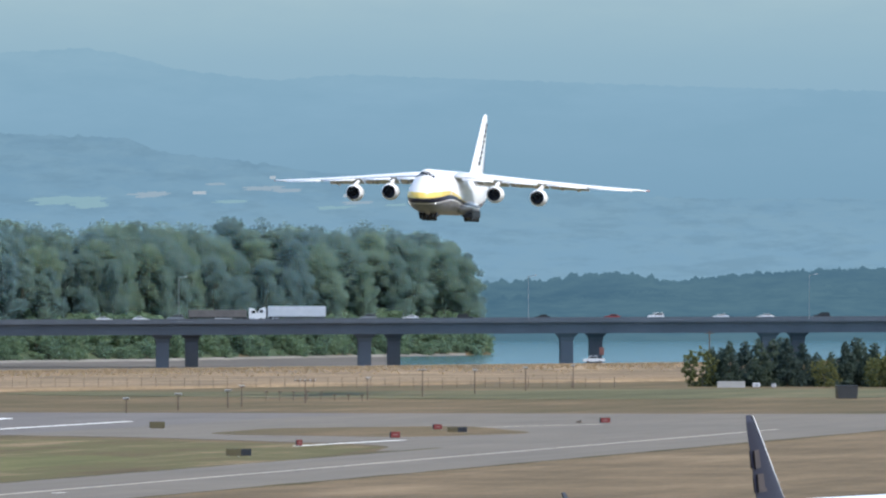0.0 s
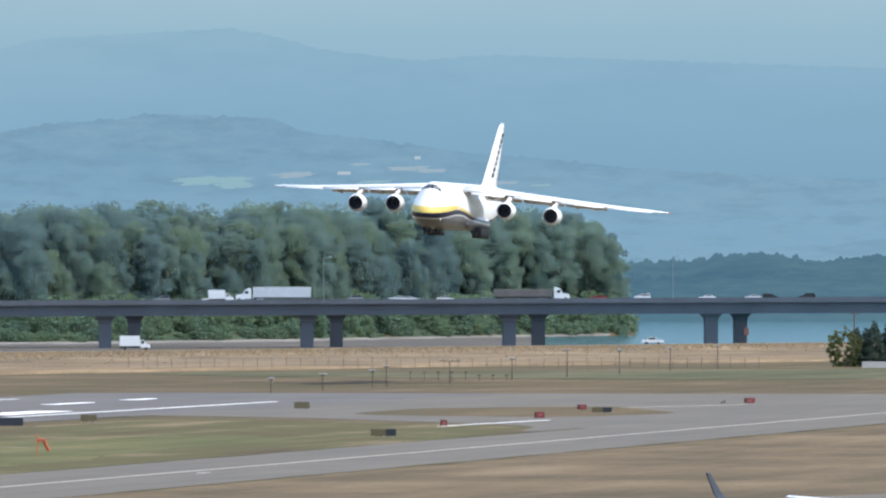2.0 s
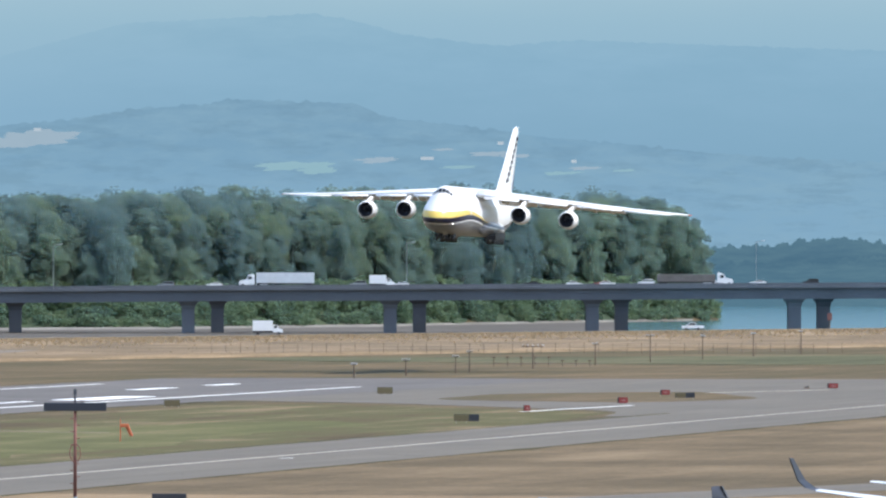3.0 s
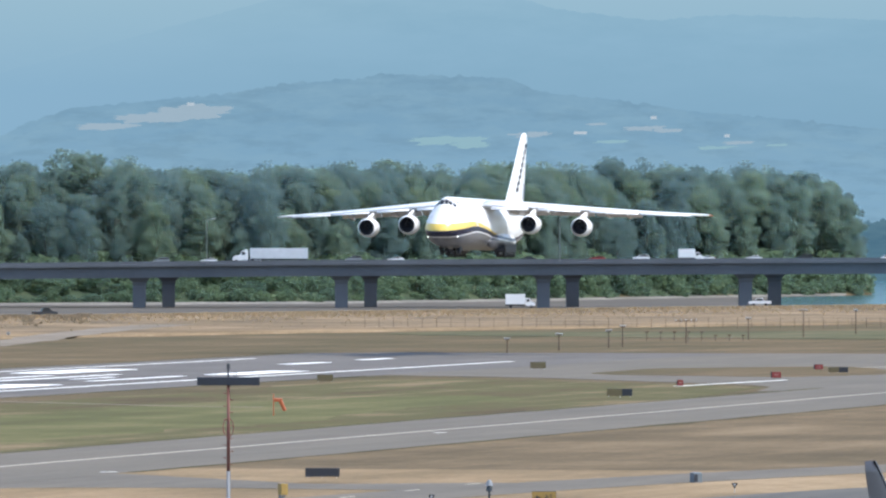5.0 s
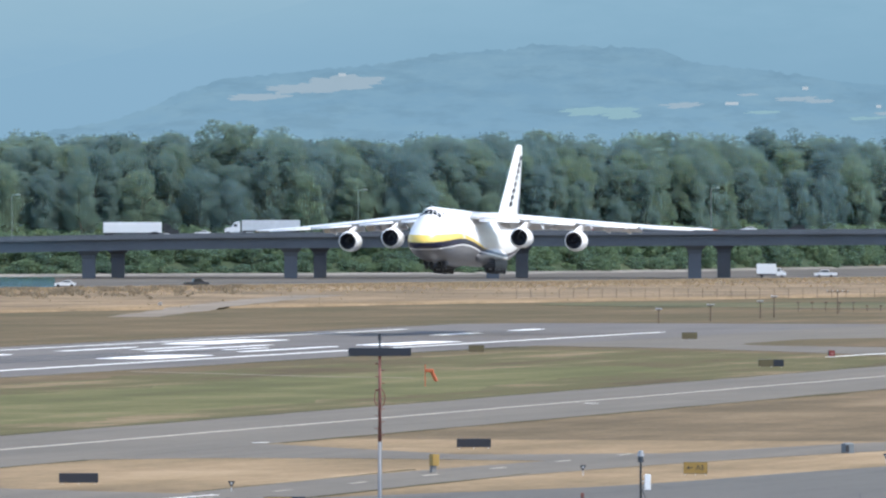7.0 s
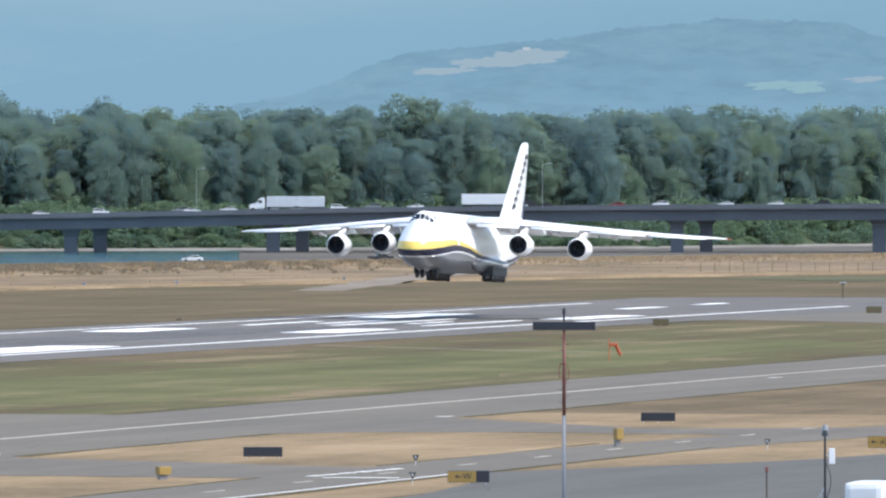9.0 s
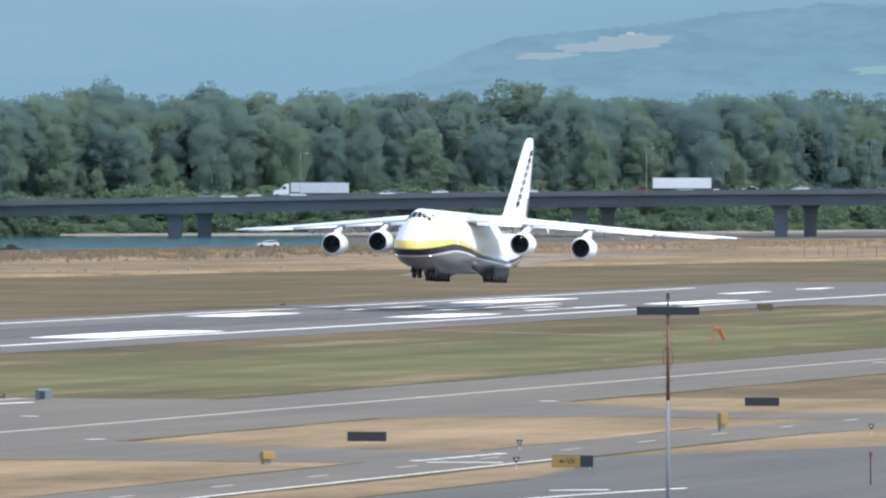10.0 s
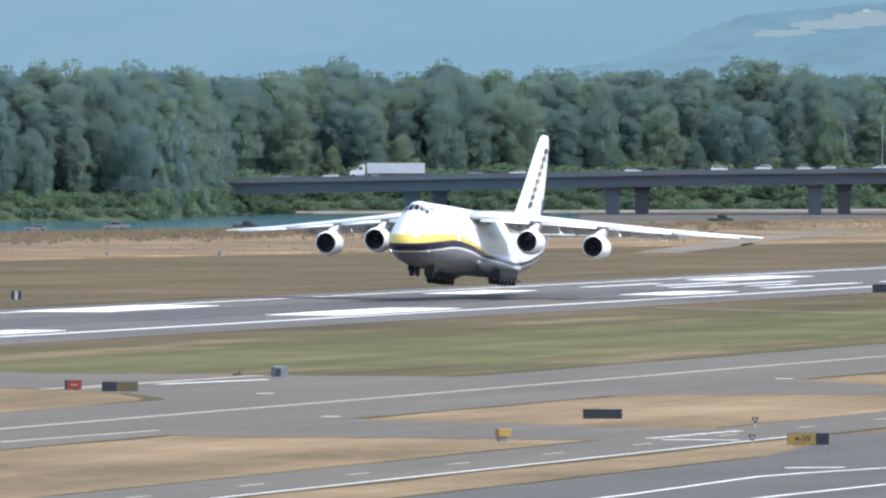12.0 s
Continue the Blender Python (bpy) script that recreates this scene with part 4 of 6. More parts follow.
# cockpit windscreen and side windows, wrapped round the brow
for d0, d1 in ((91, 107), (108.5, 122), (123.5, 134), (89, 73), (71.5, 58), (56.5, 46)):
    hull_patch("windscreen_pane", -27.95 + 0.018 * abs(d0 - 90), -27.12 + 0.018 * abs(d0 - 90), d0, d1, GLASSY)
for k in range(2):
    for d0, d1 in ((55, 49), (125, 131)):
        hull_patch("cabin_window", -25.4 + 0.8 * k, -25.05 + 0.8 * k, d0, d1, GLASSY)
hull_patch("crew_door", -19.4, -18.4, 18, 2, WINGWHITE, 0.03)
part("antenna", rod((0, -25.5, 9.65), (0, -25.3, 10.15), 0.06, 0.03), DARK, plane)
part("radome_seam", loft([ellipse_ring(-29.45 + o, 4.55, 2.77, 2.69, 1.94) for o in (0, 0.07)], cap=False), GREY, plane)
# gear fairings along the hull's lower sides
for sx in (-1, 1):
    rings = []
    for y, r in ((-9, 0.05), (-7, 0.75), (-3, 1.15), (4, 1.2), (9, 0.85), (13, 0.1)):
        rings.append([(sx * 3.1 + r * 1.15 * math.cos(math.tau * i / 16), y, 2.55 + r * 1.25 * math.sin(math.tau * i / 16)) for i in range(16)])
    part("gear_fairing", loft(rings), LIVERY, plane, smooth=True)


def airfoil(x, y_le, chord, z, thick, twist=0.0, n=12):
    """A closed wing section at span x."""
    up, dn = [], []
    for i in range(n + 1):
        t = 0.5 - 0.5 * math.cos(math.pi * i / n)
        yt = 5 * thick * (0.2969 * math.sqrt(t) - 0.126 * t - 0.3516 * t * t + 0.2843 * t ** 3 - 0.1030 * t ** 4)
        camb = 0.02 * math.sin(math.pi * t) * chord
        dz = -twist * t * chord
        up.append((x, y_le + t * chord, z + camb + yt * chord + dz))
        dn.append((x, y_le + t * chord, z + camb * 0.4 - yt * chord * 0.8 + dz))
    return up + dn[-2:0:-1]


#         span x, leading edge y, chord, z, thickness
WING = ((2.4, -10.2, 12.6, 8.55, 0.10), (6.0, -8.1, 11.0, 8.45, 0.125), (12.0, -4.6, 8.7, 8.15, 0.12), (20.0, 0.0, 6.8, 7.65, 0.115), (28.0, 4.4, 5.2, 7.2, 0.105), (34.5, 7.9, 3.8, 6.95, 0.10), (36.3, 9.2, 2.7, 6.9, 0.09), (36.65, 10.0, 1.6, 6.9, 0.08))


def wing_at(x):
    xs = [w[0] for w in WING]
    return [float(np.interp(x, xs, [w[k] for w in WING])) for k in range(1, 5)]


for sx in (-1, 1):
    wing = part("wing", loft([airfoil(sx * w[0], *w[1:]) for w in WING]), WINGWHITE, plane, smooth=True)
    part("wingtip", loft([airfoil(sx * x, yl, ch, 6.9, 0.09) for x, yl, ch in ((36.0, 8.95, 2.95), (36.62, 9.9, 1.72), (37.0, 10.7, 0.9))]), ORANGE, wing, "red wingtip", smooth=True)
    # drooped slats and extended flaps
    for x0, x1 in ((3.9, 9.4), (10.9, 17.2), (18.7, 26.0), (26.3, 34.0)):
        rings = []
        for x in (x0, x1):
            yl, ch, z, th = wing_at(x)
            rings.append(airfoil(sx * x, yl - 0.07 * ch, ch * 0.15, z - 0.055 * ch, 0.17, -0.35))
        part("slat", loft(rings), WINGWHITE, wing, smooth=True)
    for x0, x1 in ((4.0, 10.6), (10.9, 18.0), (18.3, 25.5)):
        rings = []
        for x in (x0, x1):
            yl, ch, z, th = wing_at(x)
            rings.append(airfoil(sx * x, yl + 0.86 * ch, ch * 0.27, z - 0.025 * ch, 0.11, 0.42))
        part("flap", loft(rings), WINGWHITE, wing, smooth=True)
    for x in (5.6, 8.2, 12.6, 15.6, 20.5, 23.6):
        yl, ch, z, th = wing_at(x)
        rings = []
        for t, r in ((0.45, 0.06), (0.6, 0.30), (0.85, 0.36), (1.15, 0.22), (1.3, 0.04)):
            rings.append([(sx * x + r * 0.6 * math.cos(math.tau * i / 10), yl + t * ch, z - 0.06 * ch - 0.25 - max(0, t - 0.8) * 0.9 + r * math.sin(math.tau * i / 10)) for i in range(10)])
        part("flap_track_fairing", loft(rings), WINGWHITE, wing, smooth=True)
    # engines
    for x in (10.25, 18.0):
        yl, ch, z, th = wing_at(x)
        yf, zc = (-10.2, 5.35) if x < 12 else (-6.2, 4.95)
        prof_out = ((0.0, 1.30), (0.12, 1.42), (0.5, 1.55), (1.4, 1.63), (2.6, 1.60), (3.8, 1.42), (4.1, 1.36))
        prof_in = ((4.1, 1.30), (3.0, 1.28), (0.9, 1.22), (0.3, 1.24), (0.08, 1.27), (0.0, 1.30))
        n = 28
        ring = lambda t, r: [(sx * x + r * math.cos(math.tau * i / n), yf + t, zc + r * math.sin(math.tau * i / n)) for i in range(n)]
        eng = part("engine", loft([ring(t, r) for t, r in prof_out], cap=False), WHITE, plane, smooth=True)
        part("intake_duct", loft([ring(t, r) for t, r in prof_in], cap=False), DARK, eng, "dark intake", smooth=True)
        part("core_cowl", loft([ring(t, r) for t, r in ((3.0, 1.05), (4.2, 1.0), (5.4, 0.72), (6.0, 0.55))]), GREY, eng, smooth=True)
        bm = bmesh.new()
        for i in range(26):
            a = math.tau * i / 26
            p = [(0.36, -0.06), (1.2, -0.10), (1.2, 0.16), (0.36, 0.08)]
            vv = [bm.verts.new((sx * x + r * math.cos(a + w), yf + 1.0 + (0.2 if w > 0 else 0), zc + r * math.sin(a + w))) for r, w in p]
            bm.faces.new(vv)
        part("fan", bm, BLACK, eng)
        part("spinner", loft([ring(t, r) for t, r in ((0.55, 0.02), (0.7, 0.18), (1.1, 0.38))]), DARK, eng, smooth=True)
        rings = []
        for zz, y0, y1, hw in ((zc + 1.35, yf + 0.7, yf + 6.2, 0.22), (zc + 1.9, yf + 1.6, yf + 6.8, 0.30), (z - 0.35, yl - 0.2, yl + ch * 0.55, 0.28)):
            rings.append([(sx * x, y0, zz), (sx * x + hw, y0 + 0.9, zz), (sx * x + hw, y1 - 1.2, zz), (sx * x, y1, zz), (sx * x - hw, y1 - 1.2, zz), (sx * x - hw, y0 + 0.9, zz)])
        part("pylon", loft(rings), WHITE, eng)
    # tailplane
    part("tailplane", loft([airfoil(sx * x, yl, ch, z, th) for x, yl, ch, z, th in ((0.8, 24.5, 8.6, 7.6, 0.11), (7, 29.0, 5.9, 7.7, 0.10), (12.4, 33.0, 3.6, 7.8, 0.09), (12.8, 34.0, 2.2, 7.8, 0.06))]), WINGWHITE, plane, smooth=True)
# wing box fairing on the hull's top
rings = []
for y, hw, hh in ((-11.5, 0.4, 0.05), (-9.5, 1.7, 0.35), (-5, 2.4, 0.62), (2, 2.4, 0.6), (7, 1.8, 0.3), (12, 0.4, 0.05)):
    rings.append([(hw * math.cos(math.pi * i / 12), y, 9.0 + hh * math.sin(math.pi * i / 12)) for i in range(13)] + [(-hw, y, 7.8), (hw, y, 7.8)])
part("wing_fairing", loft(rings), WINGWHITE, plane, smooth=True)


def fin_section(z, y_le, chord, thick, n=10):
    s = airfoil(0, y_le, chord, 0, thick, 0, n)
    return [(p[2] - 0.01 * chord, p[1], z) for p in s]


fin = part("fin", loft([fin_section(*s) for s in ((8.6, 17.0, 16.8, 0.07), (9.9, 20.8, 13.6, 0.085), (14.5, 25.8, 9.9, 0.09), (19.8, 31.3, 5.6, 0.09), (20.8, 32.5, 4.2, 0.08), (21.1, 33.6, 2.6, 0.05))]), WHITE, plane, smooth=True)
part("rudder_stripe", loft([fin_section(z, yl, ch, 0.088) for z, yl, ch in ((9.95, 31.2, 3.25), (12.5, 32.5, 2.85))]), NAVY, fin, "navy and yellow stripe at the rudder's foot")
part("rudder_line", loft([fin_section(z, yl, ch, 0.089) for z, yl, ch in ((9.95, 31.4, 0.35), (14.5, 33.6, 0.3), (19.5, 35.6, 0.22))]), BLACK, fin, "thin dark line along the rudder's hinge")
# plain bars where the fin carries the maker's name
for sx in (-1, 1):
    for k in range(8):
        z, yc, o = 11.4 + 1.06 * k, 25.9 + 1.16 * k, 0.74 - 0.048 * k
        bm = bmesh.new()
        for j in (0, 1):
            q4 = [(px, yc + (py - yc) * 1.15, z + (pz - z) * 1.08) for px, py, pz in [(sx * o, yc - 0.75 + 0.95 * j, z - 0.40 + 0.2 * j), (sx * o, yc - 0.42 + 0.95 * j, z - 0.32 + 0.2 * j), (sx * o, yc - 0.12 + 0.8 * j, z + 0.42 + 0.1 * j), (sx * o, yc - 0.45 + 0.8 * j, z + 0.36 + 0.1 * j)]]
            loft([q4, [(p[0] * 0.5, p[1], p[2]) for p in q4]], bm)
        part("lettering_bar", bm, BLACK, fin)


# wheels
def wheel(r, w):
    prof = ((-w / 2, r * 0.55), (-w / 2, r * 0.86), (-w * 0.32, r * 0.98), (0, r), (w * 0.32, r * 0.98), (w / 2, r * 0.86), (w / 2, r * 0.55))
    n = 22
    return loft([[(t, rr * math.cos(math.tau * i / n), rr * math.sin(math.tau * i / n)) for i in range(n)] for t, rr in prof])


main_tyre = mesh_of(wheel(0.64, 0.46), "wheel", RUBBER, True)
# rims in a plain near-black
main_rim = mesh_of(rod((-0.2, 0, 0), (0.2, 0, 0), 0.34, n=14), "rim", plain("dark_rim", (0.045, 0.046, 0.05), 0.6))
nose_tyre = mesh_of(wheel(0.62, 0.42), "wheel", RUBBER, True)
for sx in (-1, 1):
    for k in range(5):
        y = -3.4 + 1.75 * k
        leg = part("main_gear_leg", rod((sx * 3.6, y - 0.2, 2.4), (sx * 4.15, y, 0.64), 0.17, n=10), STEEL, plane)
        rod_bm = rod((sx * 3.3, y, 0.64), (sx * 5.0, y, 0.64), 0.12, n=8)
        part("axle", rod_bm, STEEL, leg)
        for o in (-0.55, 0.55):
            wh = part("wheel", main_tyre, None, leg)
            wh.location = (sx * 4.15 + o, y, 0.64)
            rm = part("rim", main_rim, None, leg)
            rm.location = (sx * 4.15 + o * 1.12, y, 0.64)
    part("gear_door", box(0.12, 8.8, 0.95, (sx * 5.0, 0.1, 1.2), 0.04), DARK, plane, "open dark gear door")
    part("gear_door", box(0.10, 8.4, 0.9, (sx * 3.0, 0.1, 0.95), 0.04), DARK, plane, "open dark gear door")
    part("gear_beam", box(1.9, 8.4, 0.85, (sx * 4.15, 0.1, 0.78), 0.15), DARK, plane, "dark wheel well and bogie beams")
    # nose gear
    leg = part("nose_gear_leg", rod((sx * 1.0, -22.9, 1.8), (sx * 1.0, -23.2, 0.8), 0.13, n=10), STEEL, plane)
    part("axle", rod((sx * 1.0 - 0.4, -23.2, 0.8), (sx * 1.0 + 0.4, -23.2, 0.8), 0.09, n=8), STEEL, leg)
    for o in (-0.38, 0.38):
        wh = part("wheel", nose_tyre, None, leg)
        wh.location = (sx * 1.0 + o, -23.2, 0.8)
    part("gear_door", box(0.08, 2.0, 0.8, (sx * 1.7, -22.8, 0.85), 0.03), DARK, plane)
    # lights under the nose
    part("landing_light", rod((sx * 2.35, -28.95, 3.35), (sx * 2.33, -29.15, 3.34), 0.17, n=12), LAMPGLOW, plane, "glowing landing light")
part("tail_cone", loft([ellipse_ring(y, z, r, r, r, 16, False) for y, z, r in ((36.4, 8.3, 0.42), (37.2, 8.35, 0.3), (37.6, 8.35, 0.1))]), GREY, plane, smooth=True)

# ---- vehicles ----
def tyre_mesh(r, w):
    return mesh_of(wheel(r, w), "wheel", RUBBER, True)


CAR_TYRE, TRUCK_TYRE = tyre_mesh(0.33, 0.24), tyre_mesh(0.5, 0.35)
for me in (CAR_TYRE, TRUCK_TYRE):
    me.transform(Matrix.Rotation(radians(90), 4, "Z"))


def profile_body(pts, w, bevel=0.08):
    """A body from its side outline (x ahead, z), w wide."""
    bm = loft([[(x, -w / 2, z) for x, z in pts], [(x, w / 2, z) for x, z in pts]])
    bmesh.ops.bevel(bm, geom=bm.edges[:], offset=bevel, segments=2, affect="EDGES")
    return bm


def wheels_on(ob, xs, w, r, me):
    for x in xs:
        for s in (-1, 1):
            wh = part("wheel", me, None, ob)
            wh.location = (x, s * w, r)


def make_car(paint, label, kind="sedan"):
    ob = thing("car" if kind == "sedan" else "pickup_truck" if kind == "pickup" else "suv", label, "car", "cars on the roads")
    if kind == "sedan":
        lo = [(-2.3, 0.3), (-2.35, 0.75), (-2.1, 0.95), (0.9, 0.95), (2.2, 0.78), (2.35, 0.55), (2.3, 0.3)]
        hi, gl = [(-1.75, 0.93), (-1.15, 1.42), (0.15, 1.42), (1.05, 0.93)], [(-1.55, 0.98), (-1.08, 1.33), (0.08, 1.33), (0.8, 0.98)]
    elif kind == "pickup":
        lo = [(-2.8, 0.45), (-2.8, 1.1), (-0.6, 1.1), (1.3, 1.12), (2.6, 1.05), (2.7, 0.6), (2.6, 0.4)]
        hi, gl = [(-0.9, 1.08), (-0.75, 1.8), (0.75, 1.8), (1.5, 1.08)], [(-0.75, 1.18), (-0.65, 1.7), (0.65, 1.7), (1.2, 1.18)]
    else:
        lo = [(-2.3, 0.35), (-2.35, 1.0), (-2.2, 1.1), (1.0, 1.1), (2.2, 0.98), (2.35, 0.6), (2.3, 0.35)]
        hi, gl = [(-2.25, 1.08), (-2.0, 1.75), (0.3, 1.75), (1.2, 1.08)], [(-2.05, 1.18), (-1.9, 1.62), (0.2, 1.62), (0.9, 1.18)]
    body_ = part("body", profile_body(lo, 1.78), paint, ob)
    part("roof", profile_body(hi, 1.5, 0.06), paint, ob)
    for s in (-1, 1):
        bm = loft([[(x, s * 0.752, z) for x, z in gl], [(x, s * 0.765, z) for x, z in gl]])
        part("side_window", bm, GLASSY, ob)
    for x0, x1, z0, z1 in ((hi[2][0] + 0.04, hi[3][0] + 0.02, 1.36 * hi[2][1] / 1.42, hi[3][1] + 0.05),):
        part("windscreen", loft([[(x0, -0.62, z0), (x0, 0.62, z0), (x1, 0.66, z1), (x1, -0.66, z1)], [(x0 + 0.03, -0.62, z0 + 0.02), (x0 + 0.03, 0.62, z0 + 0.02), (x1 + 0.03, 0.66, z1 + 0.02), (x1 + 0.03, -0.66, z1 + 0.02)]]), GLASSY, ob)
    for s in (-1, 1):
        part("headlight", box(0.1, 0.32, 0.14, (lo[-2][0] - 0.02, s * 0.62, 0.62), 0.02), GALV, ob)
        part("tail_light", box(0.08, 0.25, 0.16, (lo[1][0] + 0.02, s * 0.66, 0.68), 0.02), RED, ob)
    wheels_on(ob, (-1.45, 1.45), 0.82, 0.33, CAR_TYRE)
    return ob


def make_semi(cab, load, label, flat=False):
    ob = thing("semi_truck", label, "truck", "trucks on the bridge")
    tr = part("trailer", box(16.0, 2.6, 2.0 if flat else 2.85, (-2.2, 0, 1.15), 0.05), load, ob)
    part("trailer_frame", box(15.6, 1.0, 0.3, (-2.2, 0, 0.84)), CARDARK, tr)
    for x in np.arange(-9.6, 5.6, 1.22):
        part("trailer_rib", box(0.06, 2.66, 1.9 if flat else 2.7, (float(x), 0, 1.2)), load, tr)
    part("cab", profile_body([(6.3, 0.6), (6.3, 3.5), (6.7, 3.75), (8.0, 3.3), (8.6, 2.1), (10.3, 1.85), (10.6, 1.5), (10.6, 0.6)], 2.4, 0.1), cab, ob)
    part("windscreen", loft([[(8.1, -1.0, 3.1), (8.1, 1.0, 3.1), (8.62, 1.05, 2.2), (8.62, -1.05, 2.2)], [(8.16, -1.0, 3.12), (8.16, 1.0, 3.12), (8.68, 1.05, 2.22), (8.68, -1.05, 2.22)]]), GLASSY, ob)
    for s in (-1, 1):
        part("side_window", box(1.0, 0.04, 0.75, (7.6, s * 1.22, 2.2)), GLASSY, ob)
        part("fuel_tank", rod((6.4, s * 1.0, 0.75), (8.0, s * 1.0, 0.75), 0.32, n=12), GALV, ob)
    wheels_on(ob, (-9.2, -8.0, 5.2, 6.4, 9.6), 1.05, 0.5, TRUCK_TYRE)
    return ob


def make_box_truck(label, soft=0.05):
    ob = thing("box_truck", label, "truck", "trucks on the roads")
    part("cargo_box", box(4.6, 2.4, 2.35, (-1.0, 0, 0.95), soft), CARWHITE, ob)
    part("cab", profile_body([(1.35, 0.55), (1.35, 2.35), (2.3, 2.35), (2.75, 1.5), (3.6, 1.3), (3.7, 0.55)], 2.05, 0.08), CARWHITE, ob)
    part("windscreen", loft([[(2.36, -0.85, 2.22), (2.36, 0.85, 2.22), (2.76, 0.9, 1.55), (2.76, -0.9, 1.55)], [(2.42, -0.85, 2.24), (2.42, 0.85, 2.24), (2.82, 0.9, 1.57), (2.82, -0.9, 1.57)]]), GLASSY, ob)
    for s in (-1, 1):
        part("side_window", box(0.7, 0.03, 0.6, (1.95, s * 1.03, 1.55)), GLASSY, ob)
    part("chassis", box(6.6, 1.0, 0.3, (0, 0, 0.6)), CARDARK, ob)
    wheels_on(ob, (-2.1, 2.7), 0.92, 0.4, CAR_TYRE)
    return ob


# thing, start in milliradians, milliradians a second, distance, height over the deck or None for the levee road
DRIVERS = []
for paint, tint, kind, mr0, rate in ((CARWHITE, "white", "sedan", 16.5, 7.05), (CARWHITE, "white", "sedan", 19.7, 6.95), (CARWHITE, "white", "sedan", -117.7, 7.35), (CARWHITE, "white", "suv", -119.2, 8.1),
                                     (CARWHITE, "white", "sedan", -109.9, 7.95), (CARGREY, "grey", "sedan", -101.1, 8.0), (CARWHITE, "white", "suv", -93.5, 7.55), (CARDARK, "dark", "sedan", -88.3, 8.98), (CARDARK, "dark", "suv", 48.0, 7.0)):
    DRIVERS.append((make_car(paint, "%s %s driving along the bridge" % (tint, "car" if kind == "sedan" else "sport utility vehicle"), kind), mr0, rate, 3143.2, "deck"))
for paint, tint, kind, mr0, rate in ((CARWHITE, "white", "sedan", 70.3, -6.9), (CARDARK, "dark", "suv", 79.1, -6.95), (CARWHITE, "white", "sedan", 74.2, -6.85), (CARGREY, "grey", "suv", 22.7, -6.9), (CARWHITE, "white", "sedan", 26.9, -6.9),
                                     (CARWHITE, "white", "sedan", 43.2, -6.9), (CARWHITE, "white", "sedan", 31.0, -6.95), (CARGREY, "silver grey", "suv", 39.5, -6.9), (CARWHITE, "white", "suv", 64.6, -6.9), (CARDARK, "dark", "sedan", 54.7, -6.9), (CARRED, "red", "sedan", 60.8, -6.9)):
    DRIVERS.append((make_car(paint, "%s %s driving along the bridge" % (tint, "car" if kind == "sedan" else "sport utility vehicle"), kind), mr0, rate, 3170.5, "deck"))
DRIVERS.append((make_semi(CARWHITE, plain("brown_load", (0.15, 0.135, 0.125), 0.8, vary=0.3), "white truck with a brown covered flatbed trailer", True), 27.1, 7.0, 3143.8, "deck"))
DRIVERS.append((make_semi(CARDARK, CARWHITE, "dark truck pulling a long white box trailer"), -80.0, 7.6, 3143.8, "deck"))
DRIVERS.append((make_semi(CARWHITE, plain("trailer_skin", (0.62, 0.64, 0.66), 0.4), "white truck pulling a long white box trailer"), 32.6, -6.96, 3170.0, "deck"))
DRIVERS.append((make_box_truck("white box truck driving along the bridge"), 0.4, 6.8, 3146.5, "deck"))
DRIVERS.append((make_box_truck("white box truck on the levee road"), -2.2, 4.34, 6.0, "levee"))
DRIVERS.append((make_car(CARWHITE, "white pickup truck on the levee road", "pickup"), 59.2, -3.75, 2.0, "levee"))
DRIVERS.append((make_car(CARWHITE, "white car on the levee road"), -16.1, -2.47, 2.0, "levee"))
DRIVERS.append((make_car(CARGREY, "grey pickup truck on the levee road", "pickup"), -24.4, -4.19, 0.0, "levee"))
DRIVERS.append((make_car(CARGREY, "grey car on the levee road"), -31.4, -4.19, 0.0, "levee"))
for mr, paint, label in ((-63.4, CARDARK, "dark pickup truck parked on the levee"), (-21.9, CARDARK, "dark pickup truck parked on the levee")):
    ob = make_car(paint, label, "pickup")
    ob.matrix_basis = Matrix.Translation((*site(mr, crest(mr) - 6), ground_height(mr, crest(mr) - 6) + 0.3)) @ Matrix.Rotation(AXIS + radians(20), 4, "Z")


